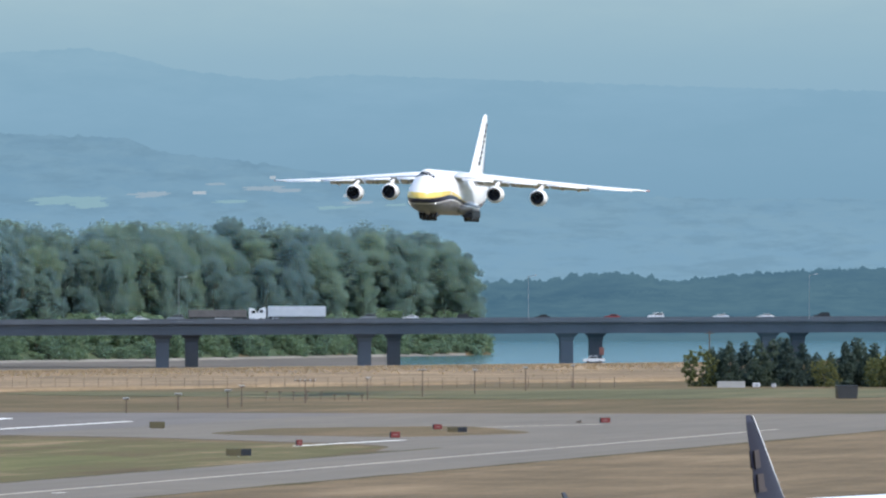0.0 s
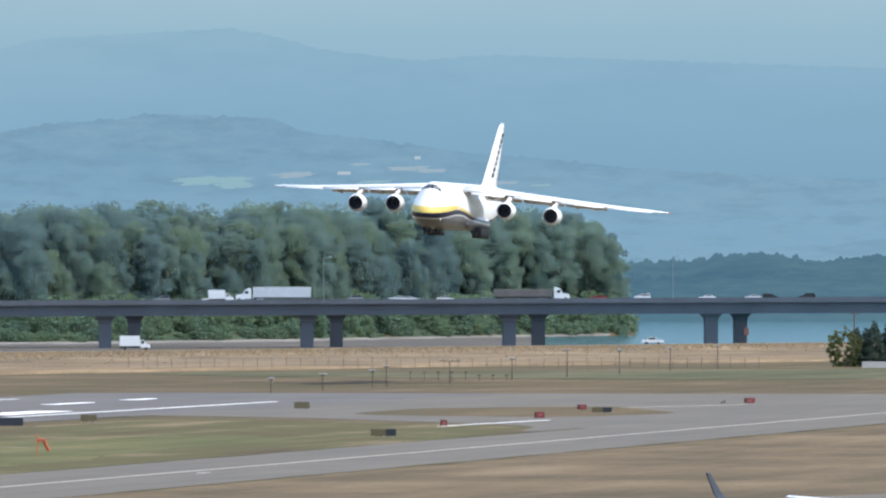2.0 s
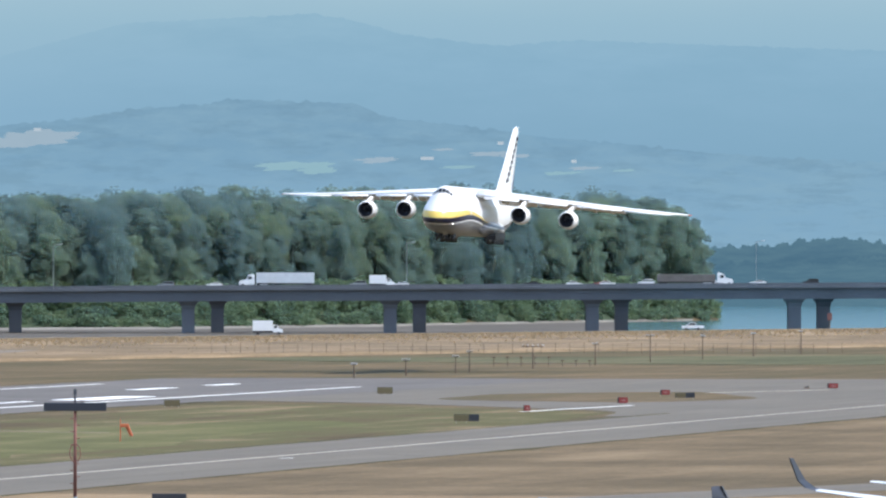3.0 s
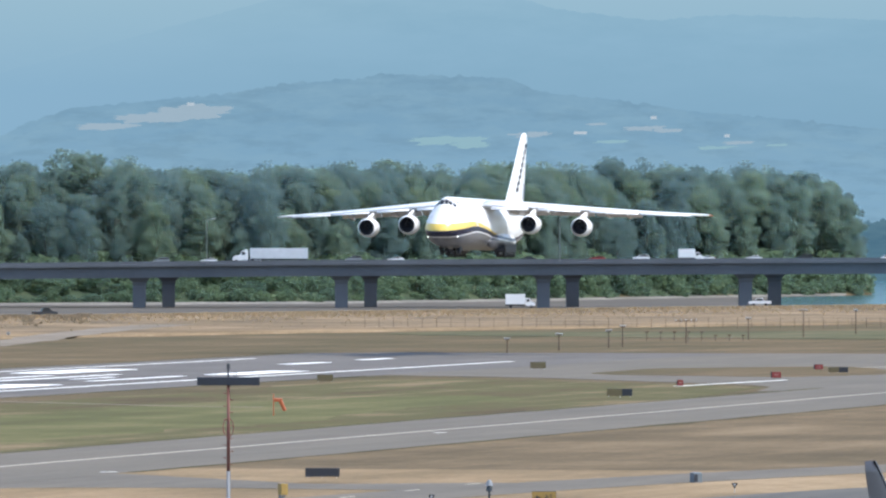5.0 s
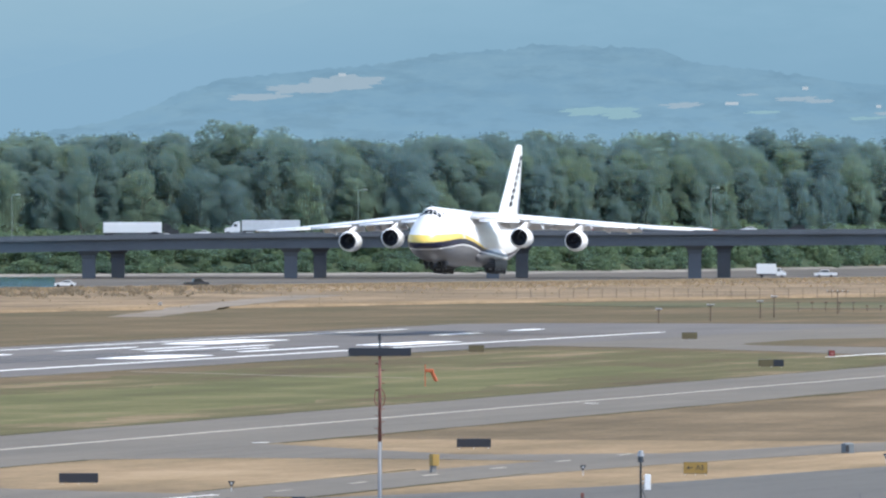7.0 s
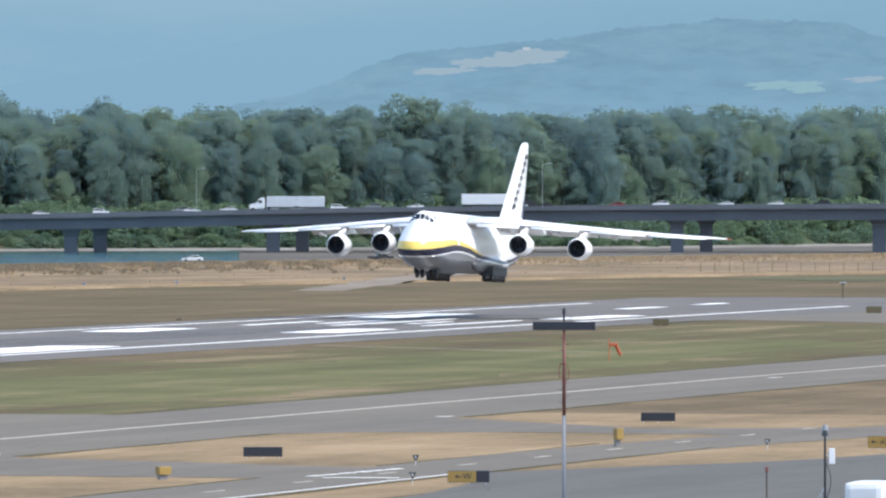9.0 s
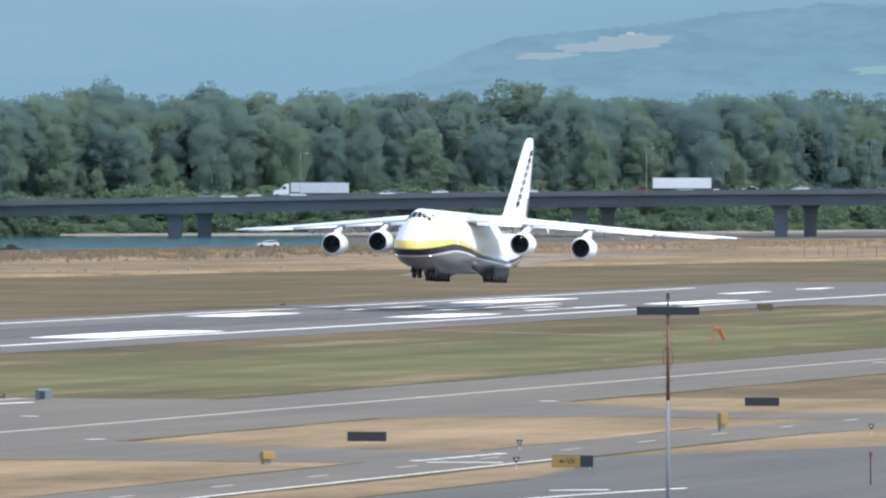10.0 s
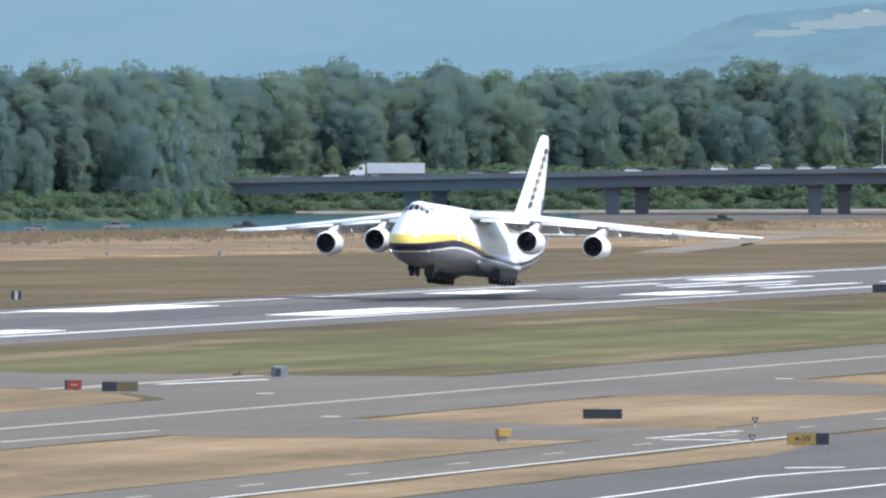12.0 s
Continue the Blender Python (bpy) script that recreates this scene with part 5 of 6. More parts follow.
# ---- parked airliners ----
def make_airliner(label, fin_mat, body_mat, scale_len, winglet=True, edge_mat=CARWHITE):
    """A twin-jet with its nose towards +Y; the origin lies on the ground under the fin."""
    ob = thing("airliner", label, "aircraft", "parked airliners")
    L = 36.0 * scale_len
    rings = []
    for y, zc, r in ((-3.0, 7.0, 0.25), (0, 6.5, 0.95), (4, 6.0, 1.55), (9, 5.75, 1.9), (L - 6, 5.8, 1.9), (L - 3, 5.6, 1.7), (L - 1, 5.4, 1.1), (L, 5.2, 0.1)):
        rings.append([(r * math.cos(math.tau * i / 24), y, zc + r * 1.06 * math.sin(math.tau * i / 24)) for i in range(24)])
    part("fuselage", loft(rings), body_mat, ob, smooth=True)
    sec = lambda z, y0, ch, th: [(p[2], y0 + ch - (p[1]), z) for p in airfoil(0, 0, ch, 0, th)]
    fin_ = part("fin", loft([sec(*s) for s in ((5.8, -2.4, 7.6, 0.09), (7.6, -1.6, 5.1, 0.09), (12.9, -3.5, 1.75, 0.09), (13.5, -3.6, 1.2, 0.06))]), fin_mat, ob, smooth=True)
    edge = part("leading_edge", loft([[(-0.14, y - 0.22, z), (0.14, y - 0.22, z), (0.06, y + 0.1, z), (-0.06, y + 0.1, z)] for z, y in ((7.6, 3.42), (12.9, -1.82), (13.5, -2.48))]), edge_mat, fin_)
    for s in (-1, 1):
        part("tailplane", loft([[(s * x, y, z + 0.0) for x, y, z in ((x0, y0, z0), (x0, y0 + ch * 0.3, z0 + th), (x0, y0 + ch, z0), (x0, y0 + ch * 0.5, z0 - th))] for x0, y0, z0, ch, th in ((0.6, -1.6, 6.0, 4.6, 0.2), (7.4, -4.0, 6.7, 1.8, 0.08))]), body_mat, ob)
        w = part("wing", loft([[(s * x, y, z) for x, y, z in ((x0, y0, z0), (x0, y0 + ch * 0.4, z0 + th), (x0, y0 + ch, z0), (x0, y0 + ch * 0.5, z0 - th))] for x0, y0, z0, ch, th in ((1.0, 12.5, 4.6, 8.0, 0.5), (7, 11.2, 4.4, 4.6, 0.3), (16.9, 9.2, 5.75, 1.9, 0.12))]), body_mat, ob)
        if winglet:
            pts = ((16.9, 9.2, 5.75, 1.9), (17.5, 8.9, 5.95, 1.7), (17.85, 8.4, 6.5, 1.3), (18.1, 7.6, 8.0, 0.55))
            part("winglet", loft([[(s * (x - 0.05), y, z), (s * (x + 0.05), y, z + 0.02), (s * (x + 0.05), y + ch, z + 0.02), (s * (x - 0.05), y + ch, z)] for x, y, z, ch in pts]), BLACK, w, "dark upswept winglet")
        n = 20
        e = part("engine", loft([[(s * 6.2 + r * math.cos(math.tau * i / n), 20.5 - t, 2.2 + r * math.sin(math.tau * i / n)) for i in range(n)] for t, r in ((0, 1.1), (0.4, 1.3), (2.5, 1.3), (4.5, 0.8))]), body_mat, ob, smooth=True)
        for y in (13.5, 14.8):
            g = part("wheel", TRUCK_TYRE, None, ob)
            g.matrix_basis = Matrix.Translation((s * 3.6, y, 0.5)) @ Matrix.Rotation(radians(90), 4, "Z")
        part("gear_leg", rod((s * 3.6, 14.1, 0.5), (s * 3.3, 14.1, 4.4), 0.14), STEEL, ob)
    part("gear_leg", rod((0, L - 5, 0.4), (0, L - 5, 4.2), 0.12), STEEL, ob)
    g = part("wheel", CAR_TYRE, None, ob)
    g.matrix_basis = Matrix.Translation((0, L - 5, 0.33)) @ Matrix.Rotation(radians(90), 4, "Z")
    return ob, fin_


BLUEFIN = plain("deep_blue_paint", (0.006, 0.006, 0.021), 0.6)
liner, fin_b = make_airliner("airliner with a deep blue fin and gold emblem", BLUEFIN, plain("pale_paint", (0.66, 0.70, 0.74), 0.3), 1.2)
GOLD = plain("gold_paint", (0.045, 0.032, 0.030), 0.6)
for s in (-1, 1):
    bm = bmesh.new()
    for z0, z1, y0, y1 in ((9.9, 11.2, -2.2, -1.3), (8.3, 9.6, -1.6, -0.3)):
        loft([[(s * 0.20, y0, z0), (s * 0.20, y1, z0 + 0.1), (s * 0.20, y1 - 0.4, z1), (s * 0.20, y0 - 0.3, z1 - 0.1)], [(s * 0.1, y0, z0), (s * 0.1, y1, z0 + 0.1), (s * 0.1, y1 - 0.4, z1), (s * 0.1, y0 - 0.3, z1 - 0.1)]], bm)
    part("emblem", bm, GOLD, fin_b, "gold emblem shapes")
    part("lettering_bar", box(0.05, 1.5, 0.26, (s * 0.20, -0.6, 8.35)), GOLD, fin_b)
liner.matrix_basis = Matrix.Translation((*site(74.2, 770), 0.042)) @ Matrix.Rotation(AXIS - 0.073 - radians(22), 4, "Z")
liner2, _ = make_airliner("airliner with a black fin", BLACK, WHITE, 0.85, False, BLACK)
liner2.matrix_basis = Matrix.Translation((*site(52.3, 560), -2.55)) @ Matrix.Rotation(AXIS - 0.05 - radians(25), 4, "Z")


# ---- airfield furniture ----
def facing(x, y, extra=0.0):
    """A pose on the ground whose -Y side looks at the camera."""
    return Matrix.Translation((x, y, 0.03)) @ Matrix.Rotation(math.atan2(-x, y) + radians(extra), 4, "Z")


def text_mesh(body_text, size):
    cu = bpy.data.curves.new("lettering", "FONT")
    cu.body, cu.size, cu.extrude, cu.align_x, cu.align_y = body_text, size, 0.01, "CENTER", "CENTER"
    ob = bpy.data.objects.new("lettering", cu)
    me = bpy.data.meshes.new_from_object(ob)
    bpy.data.objects.remove(ob)
    me.materials.clear()
    me.materials.append(BLACK)
    me.transform(Matrix.Rotation(radians(90), 4, "X"))
    return me


def make_sign(label, x, y, w, h, faces, texts=(), arrow=None, extra=0.0):
    """A low airfield sign: a housing on short legs; faces are (from, to, material) along its width."""
    ob = thing("airfield_sign", label, "sign", "airfield signs", m=facing(x, y, extra))
    leg_h = 0.12
    part("housing", box(w, 0.28, h - leg_h, (0, 0, leg_h), 0.02), BLACK, ob)
    for i in range(3):
        part("leg", box(0.06, 0.1, leg_h + 0.02, (w * (-0.42 + 0.42 * i), 0, 0)), GALV, ob)
    for a, b, mat in faces:
        part("panel", box(w * (b - a) - 0.04, 0.03, h - leg_h - 0.06, (w * ((a + b) / 2 - 0.5), -0.15, leg_h + 0.03)), mat, ob)
    for s, px, size in texts:
        t = part("lettering", text_mesh(s, size), None, ob)
        t.location = (px, -0.175, leg_h + (h - leg_h) / 2)
    if arrow is not None:
        bm = bmesh.new()
        box(0.32, 0.02, 0.07, (arrow + 0.1, -0.172, leg_h + (h - leg_h) / 2 - 0.035), bm=bm)
        zc = leg_h + (h - leg_h) / 2
        loft([[(arrow - 0.22, -0.182, zc), (arrow, -0.182, zc + 0.14), (arrow, -0.182, zc - 0.14)], [(arrow - 0.22, -0.165, zc), (arrow, -0.165, zc + 0.14), (arrow, -0.165, zc - 0.14)]], bm)
        part("arrow", bm, BLACK, ob)
    return ob


for x, y in ((-226.8, 974.3), (-229.0, 849.9)):
    make_sign("wide black back of an airfield sign in dry grass", x, y, 3.0, 0.86, [])
make_sign("yellow and black taxiway sign with an arrow", -196.5, 785.1, 2.95, 0.95, [(0, 0.69, YELLOW)], [("W", -0.1, 0.62)], -0.75)
make_sign("yellow taxiway sign with an arrow", -188.7, 888.1, 1.9, 1.05, [(0, 1, YELLOW)], [("A3", 0.35, 0.55)], -0.5)
OLIVE = plain("faded_yellow_sign_back", (0.13, 0.105, 0.05), 0.6)
for x, y, w, h, f in ((-358.8, 1543, 2.2, 1.0, [(0, 1, OLIVE)]), (-357.6, 1678.7, 2.3, 1.1, [(0, 1, OLIVE)]), (-292.5, 1422.7, 3.2, 1.0, [(0, 0.6, OLIVE)]), (-305.8, 1645.8, 2.9, 0.85, [(0, 0.55, OLIVE)]), (-291.9, 926.2, 3.06, 0.93, [(0.4, 1, OLIVE)])):
    make_sign("faded yellow and black taxiway sign", x, y, w, h, f)
for x, y, w, h in ((-297.6, 931.0, 1.45, 0.92), (-302.1, 1509.7, 0.9, 0.92), (-303.7, 1586.5, 1.45, 0.96), (-314.3, 1675.5, 1.4, 0.86), (-303.0, 1756.6, 1.67, 0.88)):
    sg = make_sign("red runway holding sign", x, y, w, h, [(0.12, 1, RED)])
    part("lettering_bar", box(w * 0.42, 0.02, 0.12, (0.08, -0.172, h * 0.5)), PINK, sg)
make_sign("black and white distance sign", -456.5, 1404.1, 1.25, 1.25, [(0.32, 0.68, GALV)])
for x, y, w, h in ((-296.3, 987.9, 1.3, 0.97), (-191.6, 964.5, 0.8, 0.9)):
    ob = thing("equipment_box", "small grey equipment box beside the taxiway", "equipment box", "airfield boxes", m=facing(x, y, 25))
    part("cabinet", loft([[(-w / 2, -0.4, 0), (w / 2, -0.4, 0), (w / 2, 0.4, 0), (-w / 2, 0.4, 0)], [(-w / 2, -0.4, h * 0.9), (w / 2, -0.4, h * 0.9), (w / 2, 0.4, h * 0.9), (-w / 2, 0.4, h * 0.9)], [(-w * 0.3, -0.3, h), (w * 0.3, -0.3, h), (w * 0.3, 0.3, h), (-w * 0.3, 0.3, h)]]), plain("grey_box_paint", (0.14, 0.165, 0.185), 0.6), ob)
    # black panel standing for the cabinet's shaded left face, no real door
    part("door", box(w * 0.4, 0.03, h * 0.7, (-w * 0.25, -0.42, 0.08)), BLACK, ob)
for x, y in ((-301.3, 991.3), (-308.2, 1762.7), (-439.2, 1583.6)):
    ob = thing("edge_light", "low reddish light unit on the grass", "airfield light", "edge lights", m=facing(x, y))
    part("base", box(0.8, 0.4, 0.25, (0, 0, 0), 0.04), WOOD, ob)
    part("lens", rod((0.2, 0, 0.25), (0.2, 0, 0.45), 0.1, 0.06), BLACK, ob)
for x, y, w, h in ((-220.5, 790.8, 1.26, 0.93), (-210.6, 890.6, 0.77, 1.49)):
    ob = thing("marker_box", "weathered yellow marker box on a stand", "marker", "yellow markers", m=facing(x, y, 30))
    part("stand", box(w * 0.5, 0.35, h * 0.5, (-0.05, 0, 0)), plain("grey_stand", (0.2, 0.2, 0.2), 0.7), ob)
    part("box", box(w * 0.8, 0.6, h * 0.62, (0.05, 0, h * 0.38), 0.04), YELLOW, ob)
for x, y, h in ((-200.0, 782.8, 0.86), (-212.4, 832.3, 0.78), (-197.1, 884.8, 0.82), (-181.5, 930, 0.8)):
    ob = thing("yield_sign", "small dark triangular yield sign on a post", "sign", "yield signs", m=facing(x, y))
    part("post", rod((0, 0, 0), (0, 0, h * 0.6), 0.035), GALV, ob)
    part("panel", loft([[(-0.27, o, h), (0.27, o, h), (0, o, h - 0.48)] for o in (-0.05, -0.02)]), BLACK, ob)
    part("panel_centre", loft([[(-0.12, o, h - 0.09), (0.12, o, h - 0.09), (0, o, h - 0.3)] for o in (-0.07, -0.045)]), GALV, ob)
# orange frame in the green strip
ob = thing("orange_marker_frame", "orange tubular marker frame standing in grass", "marker", m=facing(-302.6, 1278))
for a, b in (((-0.62, 0, 0), (-0.62, 0, 2.5)), ((-0.62, 0.0, 1.75), (0.25, 0, 1.75)), ((0.2, 0, 1.8), (0.75, 0, 0.6)), ((0.05, 0.5, 1.75), (0.6, 0.5, 0.6)), ((-0.62, 0.5, 0), (-0.62, 0.5, 1.8))):
    part("tube", rod(a, b, 0.13 if a[0] > -0.6 else 0.06), ORANGE, ob)
part("board", box(1.05, 0.6, 0.36, (-0.15, 0.2, 1.62), 0.05), ORANGE, ob)

# the mast with its dark light bar
mx, my = site(-5.92, 640)
mast = thing("light_mast", "tall red and white mast with a dark light bar", "mast", m=Matrix.Translation((mx, my, 0)) @ Matrix.Rotation(AXIS + 0.006, 4, "Z"))
part("lower_pole", rod((0, 0, 0), (0, 0, 8.62), 0.115, 0.10, 14), plain("grey_mast_paint", (0.20, 0.21, 0.23), 0.5), mast, "grey and white lower pole", True)
part("upper_pole", rod((0, 0, 8.6), (0, 0, 13.6), 0.10, 0.08, 14), RUST, mast, "faded red upper pole", True)
bar = part("light_bar", box(3.5, 0.4, 0.46, (0.0, 0, 13.4), 0.03), BLACK, mast, "dark floodlight bar")
for i in range(6):
    part("floodlight", box(0.5, 0.14, 0.4, (-1.45 + 0.58 * i, 0.26, 13.42), 0.04), CARDARK, bar)
part("top_light", rod((0, 0, 13.86), (0, 0, 14.45), 0.05), BLACK, mast)
part("beacon", rod((0, 0, 14.3), (0, 0, 14.62), 0.11, 0.08), BLACK, mast)
part("aerial", box(0.03, 0.03, 0.32, (0.32, 0, 13.86)), CARDARK, mast)
part("aerial", box(0.03, 0.03, 0.3, (0.45, 0, 13.86)), CARDARK, mast)
bm = bmesh.new()
for i in range(14):
    a, b = math.tau * i / 14, math.tau * (i + 1) / 14
    rod((0.0 + 0.3 * math.cos(a), -0.12, 11.05 + 0.52 * math.sin(a)), (0.3 * math.cos(b), -0.12, 11.05 + 0.52 * math.sin(b)), 0.025, n=6, bm=bm)
part("cable_coil", bm, RUST, mast)
for i in range(12):
    part("step_peg", rod((-0.28 if i % 2 else 0.0, 0, 9.0 + 0.36 * i), (0.0 if i % 2 else 0.28, 0, 9.0 + 0.36 * i), 0.022, n=6), RUST, mast)
part("cable", rod((0.11, -0.06, 0), (0.10, -0.06, 8.7), 0.018, n=6), CARGREY, mast)

# camera pole, warning post, white van on the apron
px_, py_ = site(16.85, 700)
pole = thing("camera_pole", "grey steel pole with a camera and white cabinet", "pole", m=Matrix.Translation((px_, py_, 0.042)) @ Matrix.Rotation(AXIS, 4, "Z"))
part("pole", rod((0, 0, 0), (0, 0, 6.0), 0.085, 0.07, 12), CARDARK, pole)
part("camera_head", rod((0, 0, 6.0), (0, 0, 6.35), 0.2, 0.16, 14), CARDARK, pole)
part("camera_dome", rod((0, -0.02, 6.35), (0, -0.02, 6.7), 0.24, 0.12, 14), CARGREY, pole)
part("cabinet", box(0.36, 0.3, 0.95, (0.42, 0, 4.3), 0.03), CARWHITE, pole)
part("bracket", box(0.4, 0.06, 0.06, (0.2, 0, 4.8)), GALV, pole)
part("brace", rod((-0.7, 0, 1.6), (0, 0, 2.9), 0.04), GALV, pole)
bm = bmesh.new()
for i in range(8):
    t0, t1 = i / 8, (i + 1) / 8
    rod((0.1 + 0.25 * math.sin(math.pi * t0), -0.1, 2.2 + 2.1 * t0), (0.1 + 0.25 * math.sin(math.pi * t1), -0.1, 2.2 + 2.1 * t1), 0.03, n=6, bm=bm)
part("cable", bm, BLACK, pole)
ob = thing("warning_post", "dark red topped post on the apron", "post", m=facing(-167.6, 752.2))
part("post", rod((0, 0, 0), (0, 0, 1.95), 0.06, 0.05), plain("dark_post_paint", (0.07, 0.05, 0.05), 0.6), ob)
part("head", box(0.24, 0.2, 0.36, (0, 0, 1.9), 0.05), RUST, ob)
van = make_box_truck("white van parked on the apron", 0.4)
van.matrix_basis = Matrix.Translation((*site(20.9, 699), 0.042)) @ Matrix.Rotation(AXIS + radians(80), 4, "Z")

# approach lights on poles beyond the runway's end
def make_approach(y, h, bar_w):
    ob = thing("approach_light", "rust-brown approach light pole in dry grass", "airfield light", "approach lights", m=Matrix.Translation((RW, y, 0.0)) @ Matrix.Rotation(0.2, 4, "Z"))
    part("pole", rod((0, 0, -0.2), (0, 0, h), 0.13, 0.09, 8), WOOD, ob)
    part("crossbar", box(bar_w, 0.12, 0.14, (0, 0, h)), WOOD, ob)
    for i in range(5):
        part("lamp", rod(((i - 2) * bar_w * 0.23, -0.05, h + 0.12), ((i - 2) * bar_w * 0.23, -0.2, h + 0.3), 0.09), GALV, ob)
    return ob


for y, h, w in ((1875, 2.3, 1.0), (1917, 2.6, 1.2), (1959, 2.8, 1.0), (1971, 3.5, 1.0), (2028, 4.0, 4.0), (2087, 3.9, 1.0), (2142, 5.0, 1.6), (2197, 4.5, 0.8), (2253, 4.5, 0.8), (2308, 4.5, 0.8)):
    make_approach(y, h, w)

# chain-link fence before the levee
WIRE = plain("rusty_wire", (0.16, 0.14, 0.12), 0.7)
fence = thing("fence", "thin wire fence on brown posts before the levee", "fence")
post_me = mesh_of(rod((0, 0, -0.3), (0, 0, 2.0), 0.05, n=6), "post", WOOD)
fm = [6 + 1.25 * i for i in range(45)]
for mr in fm:
    po = part("post", post_me, None, fence)
    po.location = (*site(mr, 2335 + 0.4 * mr), ground_height(mr, 2335 + 0.4 * mr) + 0.2)
for z in (0.6, 1.1, 1.6, 2.1):
    line_pts = [Vector((*site(a, 2335 + 0.4 * a), ground_height(a, 2335 + 0.4 * a) + z)) for a in fm]
    part("wire", loft([[p + Vector(o) for o in ((0, 0, 0.014), (0, 0.015, -0.01), (0, -0.015, -0.01))] for p in line_pts]), WIRE, fence)
# small white marker posts in the far grass
for mr, d in ((-75.4, 1965), (-65.6, 1975), (-56.7, 2060), (-47.8, 2085), (-39.7, 2110), (-25.1, 2190)):
    ob = thing("marker_post", "short white marker post in dry grass", "marker", "white markers", m=Matrix.Translation((*site(mr, d), 0)))
    part("post", box(0.7, 0.2, 0.9, (0, 0, 0), 0.03), CONC, ob)
# dark bin by the conifers
ob = thing("waste_container", "dark steel container by the conifers", "container", m=facing(-320.4, 2123.6, 15))
part("body", loft([[(sx * 2.0 * k, sy * 1.0, z) for sx, sy in ((-1, -1), (1, -1), (1, 1), (-1, 1))] for k, z in ((0.92, 0), (1.0, 2.3))]), CARDARK, ob)
part("lid", box(4.1, 2.1, 0.2, (0, 0, 2.3), 0.05), CARDARK, ob)
for i in range(4):
    part("rib", box(0.12, 0.1, 2.2, (-1.5 + i, -1.0, 0.05)), CARDARK, ob)
# low row of approach lights on a rail
bar_row = thing("approach_light_rail", "low dark rail of approach lights in grass", "airfield light", "approach lights")
rail_pts = [Vector((*site(30.6 + 1.2 * i, 2107), 0.55)) for i in range(8)]
part("rail", loft([[p + Vector(o) for o in ((0, 0, 0.08), (0, 0.08, -0.06), (0, -0.08, -0.06))] for p in rail_pts]), WOOD, bar_row)
for i, p in enumerate(rail_pts):
    po = part("post", rod((p.x, p.y, -0.2), (p.x, p.y, 1.6 if i < 5 else 1.0), 0.07, n=6), WOOD, bar_row)
    part("lamp_head", box(0.75, 0.2, 0.18, (p.x, p.y, 1.6 if i < 5 else 1.0), 0.03, turn=math.degrees(AXIS)), WOOD, po)
# red channel marker in the river beside a pier
mk = thing("channel_marker", "faded red channel marker on a post in the river", "marker", m=Matrix.Translation((*site(59.9, 3105), 0)) @ Matrix.Rotation(AXIS, 4, "Z"))
part("post", rod((0, 0, -5), (0, 0, 3.6), 0.25, 0.2, 8), WOOD, mk)
part("board", box(1.3, 0.25, 2.0, (0, -0.2, 1.7), 0.05), RUST, mk)
# timber pole, low wall and boxes by the conifers
up = thing("utility_pole", "tall dark timber utility pole beside conifers", "utility pole", m=Matrix.Translation((*site(69.3, 2402), 0)) @ Matrix.Rotation(AXIS, 4, "Z"))
part("pole", rod((0, 0, -0.3), (0, 0, 11.6), 0.17, 0.12, 8), WOOD, up)
part("crossarm", box(1.8, 0.12, 0.14, (0, 0, 10.9)), WOOD, up)
lw = thing("concrete_barrier", "pale grey concrete barrier before the conifers", "barrier", m=Matrix.Translation((*site(71.2, 2364), 0)) @ Matrix.Rotation(AXIS - 0.07, 4, "Z"))
part("block", loft([[(-2.9, -0.4, 0), (2.9, -0.4, 0), (2.9, 0.4, 0), (-2.9, 0.4, 0)], [(-2.9, -0.15, 1.3), (2.9, -0.15, 1.3), (2.9, 0.15, 1.3), (-2.9, 0.15, 1.3)]]), CONC, lw)
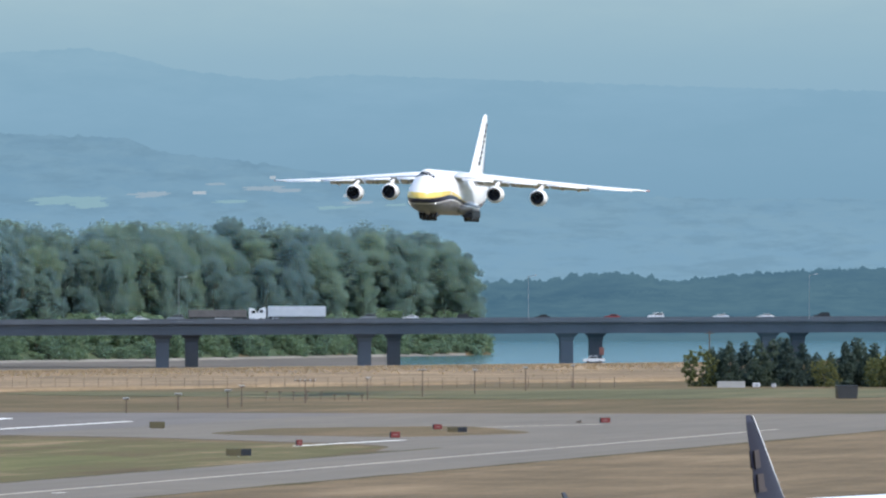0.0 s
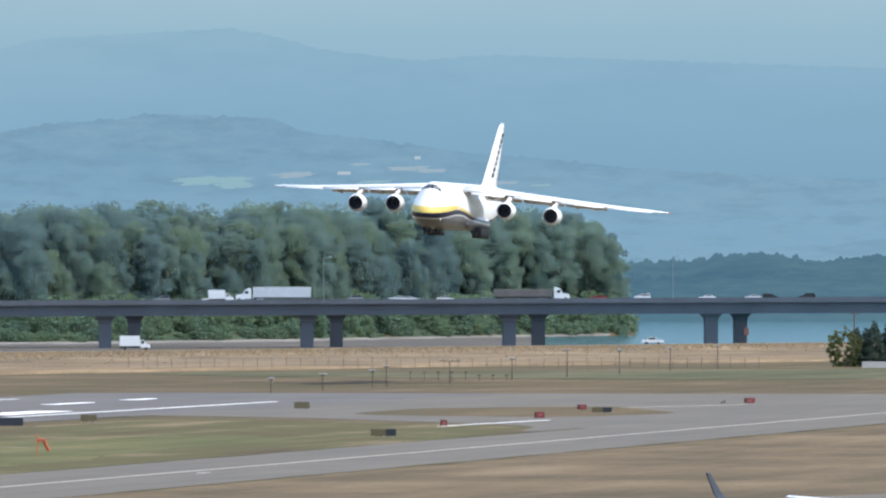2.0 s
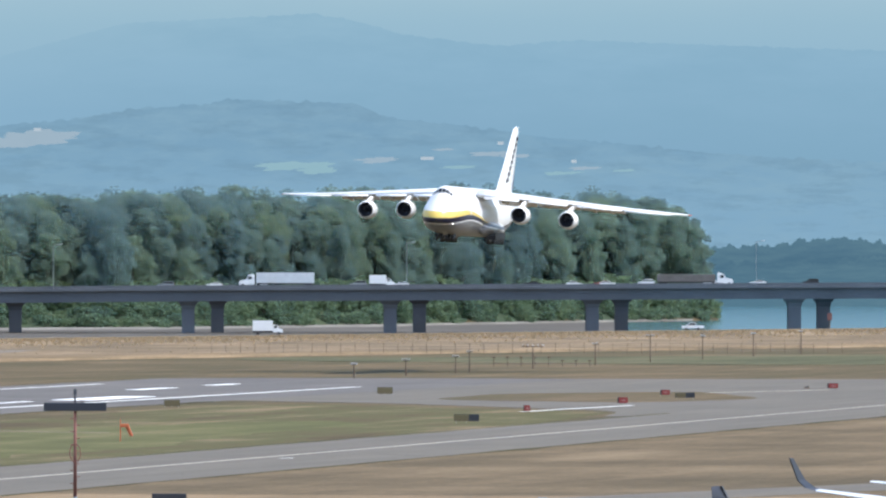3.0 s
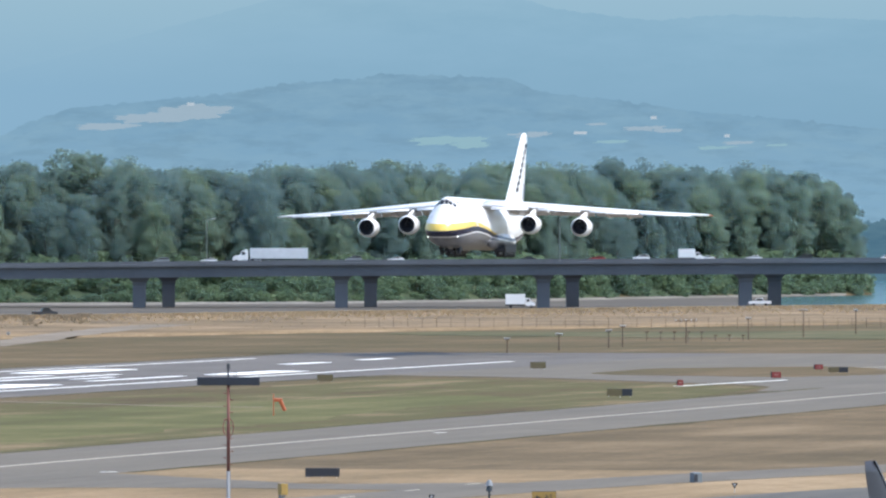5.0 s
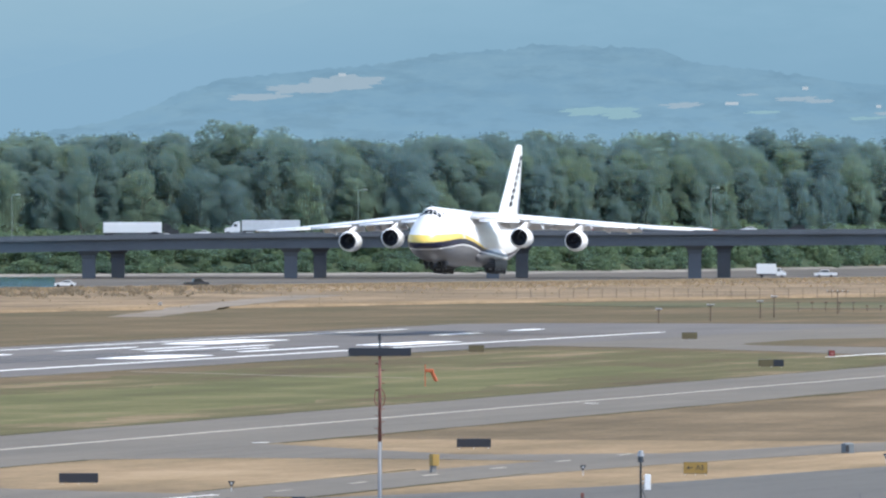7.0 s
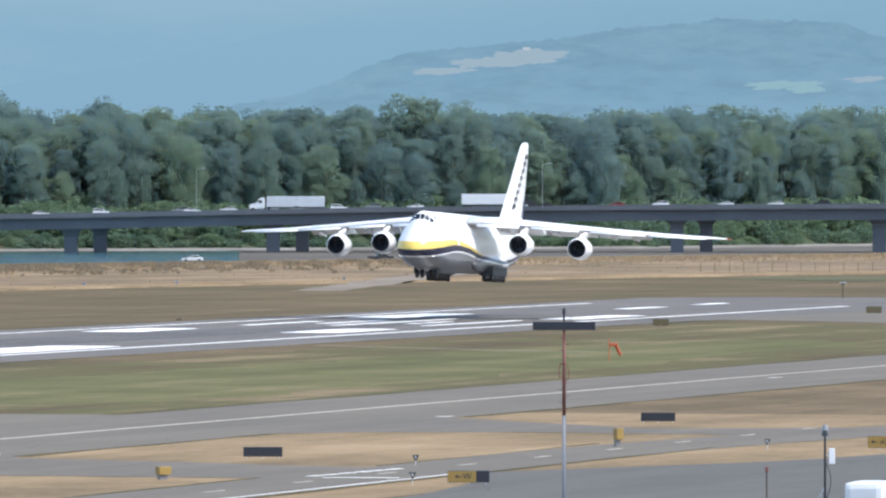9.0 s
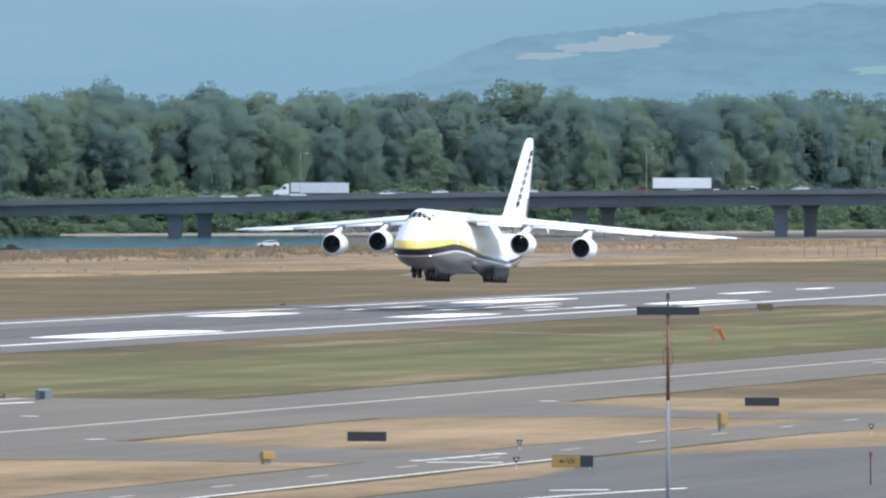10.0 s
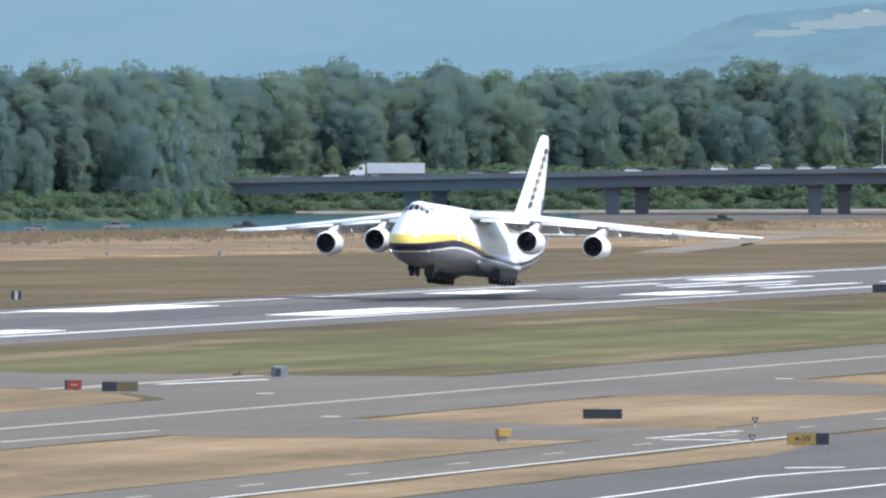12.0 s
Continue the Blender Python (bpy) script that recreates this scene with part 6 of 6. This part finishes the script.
for mr_, w_, h_ in ((73.4, 1.5, 0.9), (74.9, 0.8, 0.7)):
    ob = thing("utility_box", "small white utility box in the grass", "equipment box", "white boxes", m=Matrix.Translation((*site(mr_, 2366), 0.05)) @ Matrix.Rotation(AXIS - 0.07, 4, "Z"))
    part("cabinet", box(w_, 0.7, h_, (0, 0, 0), 0.06), CARWHITE, ob)
    part("door", box(w_ * 0.6, 0.04, h_ * 0.7, (0, -0.36, 0.1), 0.01), GREY, ob)
FLIGHT = [
    (0, 2170.75, 33.54, 0.13, -1.67), (0.5, 2136.17, 31.89, -0.11, -2.74), (1, 2101.79, 30.12, -0.06, -3.73),
    (1.5, 2067.92, 28.30, 0.12, -4.03), (2, 2035.13, 26.48, 0.26, -3.99), (2.5, 2003.45, 24.50, 0.39, -3.52),
    (3, 1972.69, 22.66, 0.50, -3.00), (5, 1854.27, 16.13, 0.51, 0.21), (5.5, 1824.73, 14.45, 0.77, 0.40),
    (6, 1795.15, 12.57, 0.91, 0.57), (6.5, 1765.53, 10.87, 1.05, 0.35), (7, 1735.55, 9.44, 1.56, 0.21),
    (9, 1615.29, 5.37, 1.44, -0.80), (9.5, 1585.37, 4.52, 1.45, -0.71), (10, 1555.52, 3.77, 1.52, -0.86),
    (10.5, 1525.57, 2.96, 2.02, -0.57), (11, 1495.68, 2.38, 2.73, -0.80), (11.5, 1465.72, 2.09, 2.79, -0.68),
    (12, 1436.11, 1.87, 2.86, -0.61),
]


def motions():
    """All that moves."""
    walk(plane, [(t, pose(RW, y, z, -pitch, -roll, 0)) for t, y, z, pitch, roll in FLIGHT])
    for ob, mr0, rate, d, road in DRIVERS:
        rows = []
        for t in (0, 2, 4, 6, 8, 10, 12):
            mr = mr0 + rate * t
            turn = math.degrees(AXIS) - math.degrees(mr * 0.001) + (0 if rate > 0 else 180)
            if road == "deck":
                rows.append((t, pose(*site(mr, d), deck_z(mr) - 0.62, 0, 0, turn)))
            else:
                rows.append((t, pose(*site(mr, crest(mr) + 9 + d), 1.56, 0, 0, turn)))
        walk(ob, rows)


motions()
